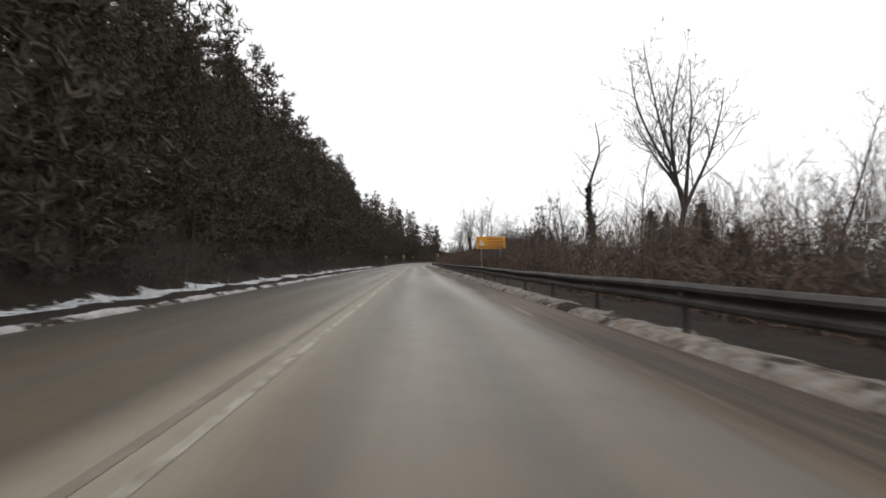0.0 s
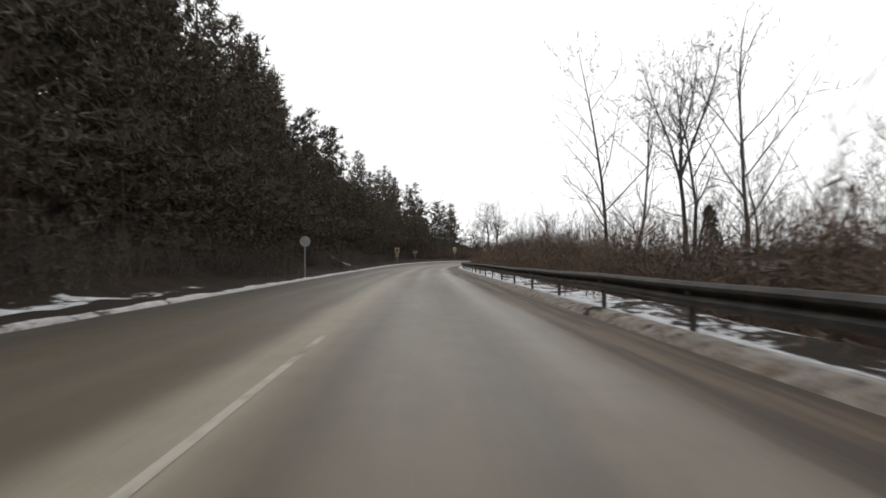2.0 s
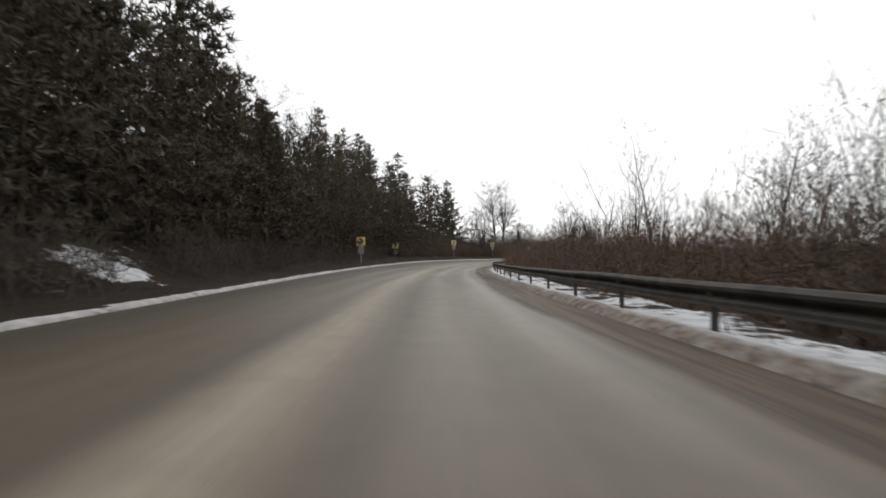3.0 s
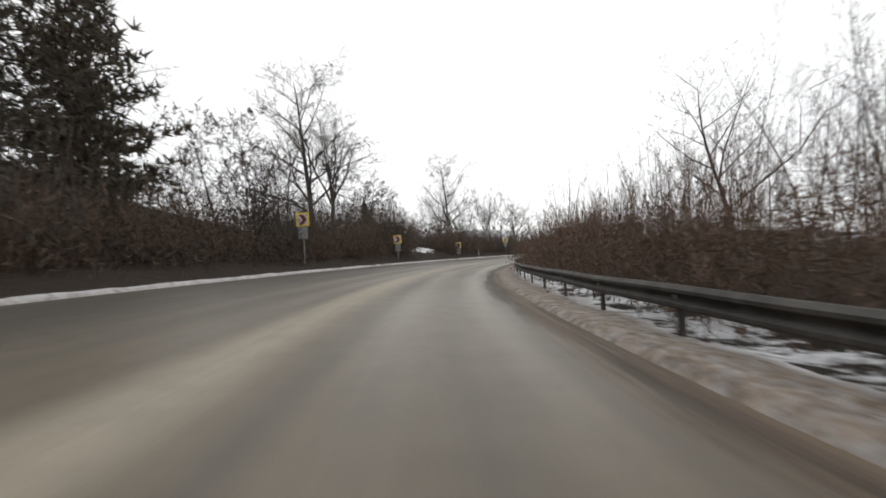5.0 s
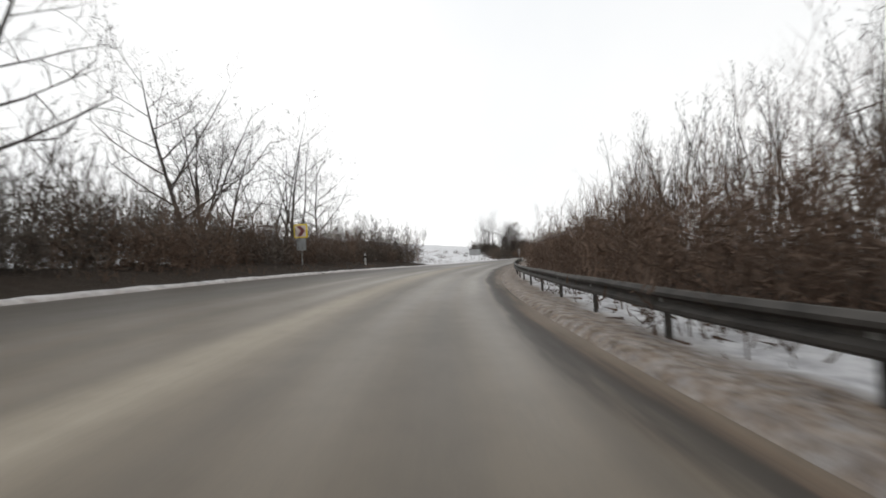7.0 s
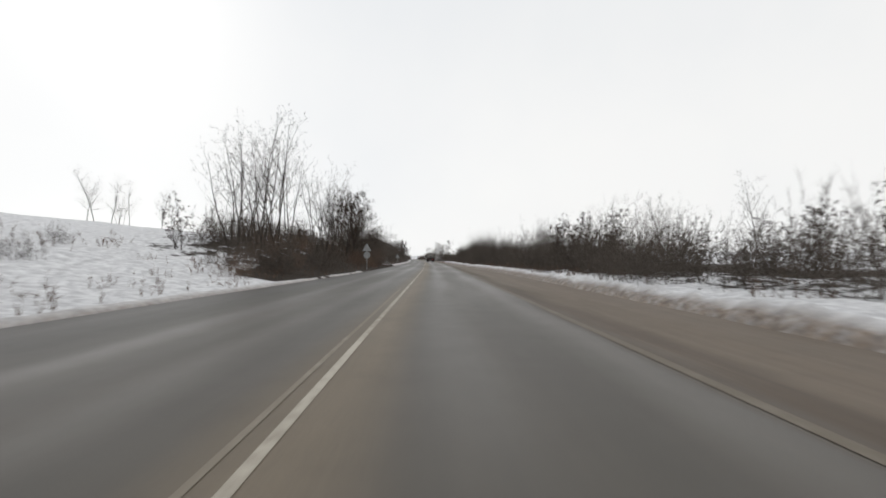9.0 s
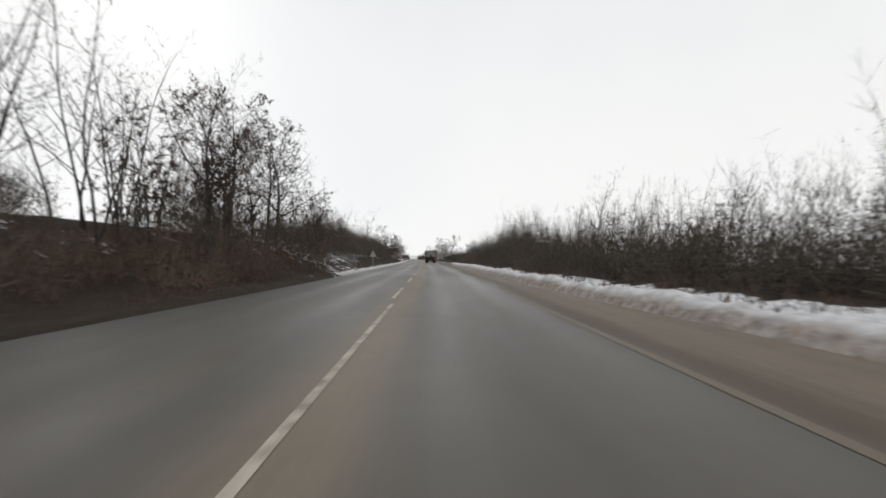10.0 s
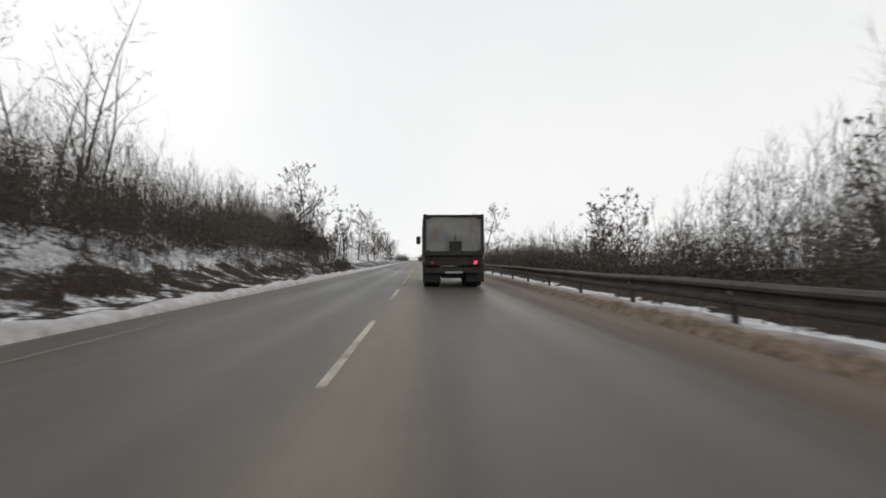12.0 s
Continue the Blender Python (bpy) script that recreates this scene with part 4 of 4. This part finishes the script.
row(dense, 436, 520, 2.2, 4.4, 6.2, 0.8, 1.1, -1, "scrub on the bank", True)
row(broad, 410, 426, 4.0, 4.5, 8.0, 0.6, 0.8, -1, "bare trees on the bank")
row(scrub + brush, 408, 430, 1.8, 1.8, 6.0, 0.6, 1.0, -1, "scrub on the bank", True)
row(dense, 430, 512, 3.0, 1.8, 5.0, 0.4, 0.7, -1, "scrub on the bank", True)
row(scrub + brush, 500, 520, 3.0, 6.0, 9.5, 0.85, 1.2, -1, "scrub on the bank", True)
row(dense, 430, 512, 3.0, 5.5, 8.5, 1.0, 1.4, -1, "scrub on the bank", True)
row(sapling, 426, 520, 2.2, 6.0, 11, 0.5, 0.68, -1, "saplings on the bank")
row(far_scrub + leafy, 520, 700, 10.0, 3.0, 7.0, 0.9, 1.3, -1, "scrub far along the road", True)
# second straight, inner side
row(dense, 361, 405, 2.6, 2.8, 4.6, 0.7, 1.0, 1, "scrub along the snow bank", True)
row(bush, 405, 480, 11.0, 4.0, 6.5, 0.6, 0.85, 1, "bushes along the snow bank")
row(dense, 403, 448, 2.6, 2.6, 3.8, 0.7, 1.0, 1, "scrub along the snow bank", True)
row(dense, 448, 475, 2.6, 2.6, 3.8, 0.55, 0.8, 1, "scrub along the snow bank", True)
row(bush, 352, 378, 5.0, 6.5, 9, 0.6, 0.8, 1, "bushes along the snow bank")
row(high, 404, 450, 3.2, 6.0, 9.5, 0.75, 1.0, 1, "scrub along the snow bank", True)
row(weeds, 372, 480, 1.4, 1.5, 2.9, 0.5, 0.9, 1, "dead weeds on the verge", True)
row(bush, 378, 480, 13, 7, 12, 0.6, 0.95, 1, "bushes along the snow bank")
row(scrub, 336, 384, 4.4, 13, 17, 1.0, 1.3, 1, "scrub beyond the snow bank", True)
row(dense, 384, 450, 4.4, 6.0, 9, 0.95, 1.3, 1, "scrub along the snow bank", True)
row(slim + clump, 340, 490, 12, 13, 22, 0.55, 0.75, 1, "bare trees beyond the snow bank")
row(high, 474, 483, 1.5, 5.5, 9.0, 0.9, 1.2, 1, "scrub along the snow bank", True)
row(dense, 366, 520, 2.6, 4.0, 6.0, 0.9, 1.2, 1, "scrub along the snow bank", True)
row(high, 428, 452, 2.2, 4.6, 7.0, 0.68, 0.9, 1, "scrub along the snow bank", True)
row(high, 380, 402, 2.6, 6.5, 9.0, 0.8, 1.0, 1, "scrub along the snow bank", True)
row(dense, 475, 525, 2.6, 2.6, 4.2, 0.7, 1.0, 1, "scrub along the snow bank", True)
row(far_scrub + leafy[:1], 520, 700, 10.0, 3.0, 8.0, 0.9, 1.3, 1, "scrub far along the road", True)
row(far_scrub, 700, 1000, 13.0, 2.0, 5.0, 1.2, 1.6, -1, "scrub far along the road", True)
row(far_scrub, 701, 1000, 13.0, 2.0, 5.0, 1.2, 1.6, 1, "scrub far along the road", True)

# single trees that stand out
dice.seed(77)
for kind, s, u, size, turn in (
        (forked[0], 44, 26.8, 2.25, 40), (ivy[2], 50, 21, 1.8, 10), (forked[2], 73.0, 10.0, 0.92, 200), (slim[2], 112, 14.8, 1.75, 0), (forked[2], 103, 15.5, 1.3, 70), (slim[0], 99, 16.0, 1.5, 30), (slim[1], 107, 18.0, 1.6, 60), (slim[1], 96.4, 9.5, 0.95, 0),
        (clump[1], 129.6, 14.5, 0.9, 90), (clump[0], 146, 12, 1.0, 30), (broad[1], 237, 21.5, 1.35, 10), (clump[1], 238.8, 8.6, 1.15, 60),
        (grand[0], 239, -15.2, 1.65, 120), (forked[0], 247.6, -18.5, 1.7, 20), (grand[1], 274, -15.5, 1.35, 60), (clump[0], 271.5, -11.5, 1.35, 20), (forked[2], 279.6, -10.8, 0.85, 40), (forked[1], 282.7, -12.0, 1.25, 250),
        (broad[1], 284.5, -10.5, 0.95, 300), (forked[1], 307, -19, 1.3, 10), (clump[1], 305, -11.8, 1.3, 0), (broad[1], 299, -14, 1.1, 80),
        (clump[0], 380, -11.0, 1.1, 0), (clump[1], 384, -10.3, 1.15, 90), (slim[2], 411, -41, 0.7, 0), (slim[1], 414, -44, 0.65, 0), (slim[0], 418, -41, 0.6, 90), (slim[1], 422, -46, 0.7, 40),
        (slim[0], 428, -42, 0.7, 10), (slim[2], 430, -43, 0.65, 70), (slim[2], 437, -45, 0.6, 120), (clump[0], 419, -43, 0.65, 0), (bush[0], 380, 11.5, 0.95, 0), (bush[1], 383, 10.0, 0.85, 0), (bush[0], 388, 12.0, 1.05, 50), (bush[1], 391.6, 14.0, 1.15, 0), (bush[0], 396, 12.5, 0.95, 0), (slim[0], 412, 8.6, 0.5, 0),
        (leafy[0], 421, -9.6, 1.35, 0), (leafy[1], 417, -10.5, 1.25, 70), (high[0], 434.5, 10.5, 1.1, 160), (high[1], 438, 11.5, 1.2, 190), (high[1], 436.4, 9.5, 1.0, 0), (high[0], 440, 10.0, 1.05, 10), (high[0], 432.5, 9.0, 0.85, 0), (clump[0], 443, 11.5, 0.75, 0),
        (bush[0], 491, 10.0, 1.1, 30), (bush[1], 494, 10.5, 1.15, 90), (bush[0], 479.6, 13, 1.25, 90), (bush[1], 475, 10, 1.0, 0), (clump[1], 484.6, -11.5, 1.0, 20), (leafy[1], 510, -9.5, 1.1, 0), (leafy[0], 514, -8.0, 1.0, 50),
        (bush[0], 406, -8.5, 1.2, 0), (bush[1], 411, -8.0, 1.3, 0), (bush[0], 428, -8.5, 1.2, 0), (bush[1], 505, -8.0, 1.4, 0), (bush[0], 520, -8.0, 1.5, 0),
        (ivy[0], 87, 27, 1.1, 0), (ivy[1], 126.8, 30, 1.2, 0), (ivy[1], 42, 23, 1.0, 30), (ivy[0], 47, 27, 0.95, 90), (ivy[1], 39, 26, 1.05, 160),
        (ivy[1], 75, 11.5, 0.75, 0), (high[0], 30, 19, 1.5, 0), (high[1], 34, 22, 1.7, 45), (high[0], 27, 21, 1.6, 10), (high[1], 38, 23, 1.7, 0), (ivy[1], 24, 15, 0.55, 0), (ivy[0], 19, 13.5, 0.5, 50), (ivy[1], 15, 12, 0.5, 10), (ivy[0], 28, 15.5, 0.55, 90),
        (pines[1], 206, -15, 1.15, 0), (pines[0], 203, -18, 1.3, 40), (leafy[0], 252.5, -14.5, 1.3, 0), (leafy[1], 255, -16.5, 1.35, 40), (high[0], 250.5, -13.2, 1.2, 0), (high[1], 247.5, -10.2, 1.0, 0), (high[0], 246.0, -9.4, 0.9, 30), (high[1], 248.5, -12.0, 1.1, 10), (high[1], 253.5, -15.0, 1.3, 0), (ivy[0], 252, -16.5, 0.9, 0), (leafy[0], 250, -15.5, 1.4, 100),
        (pines[2], 214, -14.0, 1.15, 10), (pines[1], 216, -15.5, 1.1, 70), (pines[0], 218.5, -17, 1.2, 0), (pines[3], 216, -20, 1.1, 0), (pines[1], 220, -20.5, 1.05, 130),
        (bush[0], 51.5, 14.0, 2.0, 0), (bush[1], 53.2, 15.2, 1.7, 60), (bush[1], 50.6, 12.8, 1.4, 20), (sapling[0], 63.2, 17.3, 1.35, 0), (sapling[1], 61, 15.5, 1.25, 60), (sapling[2], 60, 19, 1.4, 120), (slim[1], 64.4, 12.9, 0.85, 0), (high[1], 58, 13.5, 1.4, 0), (high[0], 51, 12, 1.2, 0), (high[1], 55, 12.5, 1.3, 10), (rusty[0], 59, 12.5, 1.25, 0), (high[0], 63, 13, 1.3, 170), (high[1], 125, 11.5, 1.3, 0), (high[0], 129, 12.5, 1.35, 0), (rusty[0], 133, 12.5, 1.25, 0)):
    plant(kind, s, u, size, turn)

for ob in patterns:
    for piece in list(ob.children):
        bpy.data.objects.remove(piece)
    bpy.data.objects.remove(ob)


# ---- guard rails ----
BEAM = [(0.00, 0.34), (0.012, 0.345), (0.075, 0.385), (0.075, 0.425), (0.0, 0.475), (0.0, 0.515), (0.075, 0.56), (0.075, 0.60),
        (0.012, 0.645), (-0.02, 0.65), (-0.02, 0.642), (0.008, 0.634), (0.066, 0.594), (0.066, 0.566), (-0.009, 0.52), (-0.009, 0.47),
        (0.066, 0.42), (0.066, 0.39), (0.008, 0.354), (0.0, 0.35)]
RAIL_U = 4.75


def rail_run(s_from, s_to, drop=0.0):
    """A steel crash barrier: one beam of two waves, posts and spacers; drop: metres over which its near end runs into the ground."""
    x0, y0, _ = at(s_from, RAIL_U)
    root = new("guard_rail")
    root.location = (float(x0), float(y0), 0)
    verts, faces, n = [], [], len(BEAM)
    ss = np.arange(s_from, s_to + 0.01, 1.0)
    for s in ss:
        down = 0.62 * max(0.0, 1 - (s - s_from) / drop) ** 1.2 if drop else 0.0
        wave = 0.012 * math.sin(s * 0.31) + 0.008 * math.sin(s * 1.1)
        for du, z in BEAM:
            x, y, _ = at(s, RAIL_U - du)
            verts.append((float(x - x0), float(y - y0), z - down + wave + float(tilt_z(s, RAIL_U))))
    for i in range(len(ss) - 1):
        for k in range(n):
            q = (k + 1) % n
            faces.append((i * n + k, i * n + q, (i + 1) * n + q, (i + 1) * n + k))
    link("beam", verts, faces, MAT["rail"], root)
    bm = bmesh.new()
    box((0.055, 0.11, 1.05), (0.07, 0, 0.10), 0.006, bm)
    post = bpy.data.meshes.new("post")
    bm.to_mesh(post)
    bm.free()
    post.materials.append(MAT["rail"])
    bm = box((0.05, 0.09, 0.24), (0.02, 0, 0.5), 0.006)
    spacer = bpy.data.meshes.new("spacer")
    bm.to_mesh(spacer)
    bm.free()
    spacer.materials.append(MAT["steel"])
    s = s_from + 1 + drop
    while s < s_to:
        x, y, _ = at(s, RAIL_U)
        for mesh in (post, spacer):
            ob = new(mesh.name, mesh)
            ob.parent = root
            ob.matrix_basis = pose(float(x - x0), float(y - y0), float(tilt_z(s, RAIL_U)), 0, 0, math.degrees(float(heading(s))))
        s += 3.0
    return tagged(root, "dirty galvanised steel guard rail on short posts", "guard rail")


rail_run(-40, 322)
rail_run(462, 620, drop=5.0)


# ---- signs ----
def stand(s, u, face=0.0):
    """Where a sign stands, its front towards the traffic that comes along s."""
    x, y, _ = at(s, u)
    return pose(float(x), float(y), float(land(s, u)), 0, 0, math.degrees(float(heading(s))) + face)


def chevron_sign():
    root = new("chevron_sign")
    w = 0.45
    part("post", rod(0.045, (0, 0.05, -0.5), (0, 0.05, 3.1), 12), MAT["steel"], root)
    bm = box((2 * w, 0.03, 2 * w), (0, 0, 2.75), 0.012)
    part("panel", bm, MAT["yellow"], root, "yellow square sign panel")
    part("face", box((1.56 * w, 0.006, 1.6 * w), (0, -0.02, 2.75)), MAT["pale"], root, "dirty white sign face")
    a = w * 0.72
    arrow = [(-a * 0.75, a), (a * 0.1, a), (a * 0.95, 0), (a * 0.1, -a), (-a * 0.75, -a), (a * 0.05, 0)]
    part("arrow", slab([(x, z + 2.75) for x, z in arrow], -0.031, -0.025), MAT["maroon"], root, "dark red chevron pointing right")
    part("lower_plate", box((0.62, 0.02, 0.78), (0, 0, 1.88), 0.008), MAT["sign_back"], root, "blank grey plate")
    return tagged(root, "yellow chevron sign with a dark red arrow on a grey post", "road sign", "chevron signs round the bend")


first = chevron_sign()
for s, u, dz in ((164.7, -8.8, -0.6), (181.5, -10.2, -1.1), (204.7, -8.8, 0.0), (224.8, -8.8, 0.1), (244.0, -8.8, -0.8), (264.0, -8.8, -1.35), (283.6, -8.8, -0.3),
                 (302.5, -8.8, -0.6)):
    where = Matrix.Translation((0, 0, dz)) @ stand(s, u, 4)
    if s == 164.7:
        first.matrix_basis = where
    else:
        copy_thing(first, where)


def orange_board():
    root = new("roadworks_board")
    for x in (-0.75, 0.75):
        part("post", rod(0.05, (x, 0.06, -1.2), (x, 0.06, 2.9), 12), MAT["steel"], root)
    part("panel", box((2.35, 0.035, 0.98), (0, 0, 2.75), 0.012), MAT["orange"], root, "orange board panel")
    part("triangle", slab([(-1.0, 2.52), (-0.5, 2.52), (-0.75, 3.0)], -0.026, -0.02), MAT["pale"], root, "pale warning triangle")
    for z, x0, x1 in ((3.02, -0.28, 0.9), (2.8, -0.35, 1.0), (2.58, -0.2, 0.7), (2.4, -0.95, 0.95)):
        part("lettering", box((x1 - x0, 0.004, 0.09), ((x0 + x1) / 2, -0.022, z)), MAT["bars"], root, "line of brown lettering")
    root.matrix_basis = stand(37.9, 7.4, -4)
    return tagged(root, "orange roadworks board with a warning triangle on two posts", "road sign")


orange_board()


def sign_back(s, u, plates, height, label):
    """A sign for the other direction, seen from behind. plates: (shape, size, centre height)."""
    root = new("road_sign")
    part("post", rod(0.035, (0, -0.04, -0.5), (0, -0.04, height), 12), MAT["steel"], root)
    for shape, size, z in plates:
        if shape == "disc":
            outline = [(size / 2 * math.cos(a * math.pi / 14), z + size / 2 * math.sin(a * math.pi / 14)) for a in range(28)]
        elif shape == "triangle":
            outline = [(-size / 2, z - size * 0.42), (size / 2, z - size * 0.42), (0.03, z + size * 0.44), (-0.03, z + size * 0.44)]
        else:
            outline = [(-size / 2, z - shape / 2), (size / 2, z - shape / 2), (size / 2, z + shape / 2), (-size / 2, z + shape / 2)]
        part("plate", slab(outline, 0.0, 0.015), MAT["sign_back"], root)
        part("clamp", box((size * 0.5, 0.03, 0.04), (0, -0.015, z)), MAT["steel"], root)
    root.matrix_basis = stand(s, u)
    return tagged(root, label, "road sign")


sign_back(105, -5.4, [("disc", 0.6, 2.0)], 2.3, "grey back of a round road sign on a post")
sign_back(394, -5.0, [("triangle", 0.8, 2.0), ("disc", 0.6, 1.3)], 2.3, "grey backs of a triangular and a round sign")
sign_back(444, -5.4, [("triangle", 0.8, 1.5)], 1.8, "grey back of a triangular road sign")


def grey_board():
    root = new("roadside_board")
    for x in (-0.7, 0.7):
        part("post", box((0.08, 0.08, 3.2), (x, -0.06, 0.4), 0.008), MAT["steel"], root)
    part("panel", box((2.0, 0.04, 1.05), (0, 0, 1.5), 0.01), MAT["sign_back"], root)
    for z in (1.15, 1.85):
        part("rail", box((1.9, 0.05, 0.06), (0, -0.045, z), 0.005), MAT["steel"], root)
    root.matrix_basis = stand(357.5, -7.6, 14)
    return tagged(root, "plain grey back of a roadside board on posts", "road sign")


grey_board()


def marker_post():
    root = new("marker_post")
    part("body", slab([(-0.06, -0.4), (0.06, -0.4), (0.06, 0.85), (0.0, 0.98), (-0.06, 0.92)], -0.05, 0.05), MAT["white"], root)
    part("band", box((0.126, 0.106, 0.2), (0, 0, 0.68)), MAT["black"], root, "black band")
    return tagged(root, "white roadside marker post with a black band", "marker post", "marker posts")


marker = marker_post()
marker.matrix_basis = stand(271, -8.4)
copy_thing(marker, stand(312, -7.9))


# ---- the lorry on the road ahead ----
def wheel_mesh(radius, width):
    bm = bmesh.new()
    ring = [(0.62, -0.5), (0.9, -0.5), (0.985, -0.4), (1.0, -0.2), (1.0, 0.2), (0.985, 0.4), (0.9, 0.5), (0.62, 0.5)]
    n, k = 28, len(ring)
    vs = [[bm.verts.new((w * width, radius * r * math.cos(2 * math.pi * i / n), radius * r * math.sin(2 * math.pi * i / n)))
           for r, w in ring] for i in range(n)]
    for i in range(n):
        for j in range(k - 1):
            bm.faces.new((vs[i][j], vs[i][j + 1], vs[(i + 1) % n][j + 1], vs[(i + 1) % n][j]))
    bmesh.ops.recalc_face_normals(bm, faces=bm.faces[:])
    return bm


def dented_gate():
    """A steel tailgate with pressed fields, dents and a bent upper edge."""
    g, cols, rows = random.Random(8), 25, 16
    verts = []
    for side in (0, 1):
        for r in range(rows):
            for c in range(cols):
                x, z = -0.95 + 1.9 * c / (cols - 1), 1.27 + 1.16 * r / (rows - 1)
                dent = 0.02 * math.sin(3.1 * x + 1.7 * z) * math.sin(5.3 * z - 2 * x) + g.uniform(-0.004, 0.004)
                sag = -0.03 * max(0.0, math.sin(4.2 * x + 0.6)) * (r == rows - 1)
                verts.append((x, (0.105 + dent) if side == 0 else 0.16, z + sag))
    faces = [tuple(f) for f in grid_faces(rows, cols)]
    back = [tuple(k + rows * cols for k in reversed(f)) for f in grid_faces(rows, cols)]
    rim = [c for c in range(cols)] + [r * cols + cols - 1 for r in range(1, rows)] + [(rows - 1) * cols + c for c in range(cols - 2, -1, -1)] + [r * cols for r in range(rows - 2, 0, -1)]
    wall = [(rim[k], rim[k] + rows * cols, rim[(k + 1) % len(rim)] + rows * cols, rim[(k + 1) % len(rim)]) for k in range(len(rim))]
    return verts, faces + back + wall


def lorry():
    """Origin on the ground under the tail; the lorry points along +y."""
    root = new("lorry")
    body = part("cargo_body", box((2.02, 4.9, 1.28), (0, 2.6, 1.85), 0.02), MAT["body"], root, "grey-green steel tipper body")
    link("tailgate", *dented_gate(), MAT["panel"], body, "dull grey tailgate with dents and rust stains")
    for x in (-1.0, 1.0):
        part("corner_post", box((0.1, 0.14, 1.38), (x, 0.12, 1.85), 0.015), MAT["chassis"], body, "dark corner post")
        for y in (1.0, 1.9, 2.8, 3.7, 4.6):
            part("rib", box((0.07, 0.08, 1.26), (x * 1.03, y, 1.85), 0.01), MAT["body"], body)
        part("top_rim", box((0.1, 4.9, 0.08), (x, 2.6, 2.5), 0.015), MAT["chassis"], body)
    part("top_rim", box((2.1, 0.1, 0.06), (0, 0.12, 2.49), 0.02), MAT["chassis"], body, "dark bent upper rim")
    part("hinge_beam", box((2.12, 0.16, 0.13), (0, 0.12, 1.17), 0.02), MAT["chassis"], body, "dark beam under the tailgate")
    for x in (-0.88, 0.88):
        part("latch", box((0.09, 0.08, 0.22), (x, 0.05, 1.2), 0.01), MAT["chassis"], body)
        part("hinge", rod(0.03, (x - 0.08, 0.07, 2.42), (x + 0.08, 0.07, 2.42), 10), MAT["chassis"], body)
    part("hatch", box((0.42, 0.03, 0.32), (0.05, 0.075, 1.44), 0.01), MAT["chassis"], body, "dark discharge hatch")
    for x in (-0.2, 0.3):
        part("hatch_guide", box((0.04, 0.05, 0.6), (x, 0.07, 1.56), 0.008), MAT["panel"], body)
    part("hatch_lever", rod(0.015, (0.05, 0.05, 1.6), (0.05, 0.05, 1.85), 8), MAT["chassis"], body)
    for x in (-0.38, 0.38):
        part("chassis_rail", box((0.1, 6.6, 0.22), (x, 3.5, 0.95), 0.01), MAT["chassis"], root)
    part("rear_bumper", box((2.0, 0.12, 0.2), (0, 0.12, 0.6), 0.02), MAT["chassis"], root)
    part("rear_frame", box((2.0, 0.1, 0.36), (0, 0.2, 0.94), 0.02), MAT["chassis"], root)
    part("number_plate", box((0.6, 0.015, 0.07), (0.0, 0.05, 0.53)), MAT["sign_back"], root, "dirty pale plate")
    for x, kind in ((-0.76, "dim_lamp"), (0.76, "lit_lamp")):
        lamp = part("tail_lamp", box((0.26, 0.08, 0.16), (x, 0.08, 0.87), 0.015), MAT["chassis"], root)
        part("lens", box((0.1, 0.03, 0.1), (x * 0.98, 0.03, 0.87), 0.015), MAT[kind], lamp, "red lamp lens")
        part("mudflap", box((0.62, 0.02, 0.62), (x, 0.32, 0.5), 0.005), MAT["black"], root)
    # box added between the wheels to block daylight under the tail
    part("underside_block", box((0.95, 0.3, 0.42), (0, 0.75, 0.52), 0.06), MAT["chassis"], root)
    for y in (1.05, 2.2, 5.9):
        part("axle", rod(0.09, (-0.9, y, 0.48), (0.9, y, 0.48), 10), MAT["chassis"], root)
        for x in ((-0.86, 0.86) if y > 5 else (-0.9, -0.6, 0.6, 0.9)):
            bm = wheel_mesh(0.48, 0.27)
            bmesh.ops.translate(bm, verts=bm.verts[:], vec=(x, y, 0.48))
            tyre = part("wheel", bm, MAT["black"], root)
            part("rim", rod(0.3, (x - 0.09, y, 0.48), (x + 0.09, y, 0.48), 20), MAT["chassis"], tyre)
    cab = slab([(5.25, 0.75), (7.1, 0.75), (7.15, 1.6), (6.85, 2.4), (5.3, 2.45)], -1.08, 1.08)
    bmesh.ops.rotate(cab, verts=cab.verts[:], cent=(0, 0, 0), matrix=Matrix.Rotation(radians(90), 3, "Z"))
    part("cab", cab, MAT["body"], root)
    for x in (-1.25, 1.25):
        part("mirror", box((0.2, 0.06, 0.38), (x, 6.6, 1.9), 0.03), MAT["black"], root)
        part("mirror_arm", rod(0.015, (x * 0.85, 6.6, 2.05), (x, 6.6, 2.05), 6), MAT["black"], root)
    part("fuel_tank", rod(0.28, (0.8, 3.4, 0.75), (0.8, 4.4, 0.75), 18), MAT["chassis"], root)
    x, y, _ = at(484.2, 1.85)
    root.matrix_basis = pose(float(x), float(y), -0.02, 0, 0, math.degrees(float(heading(486))))
    return tagged(root, "muddy grey tipper lorry with a steel body, on the wet road", "lorry")


lorry()
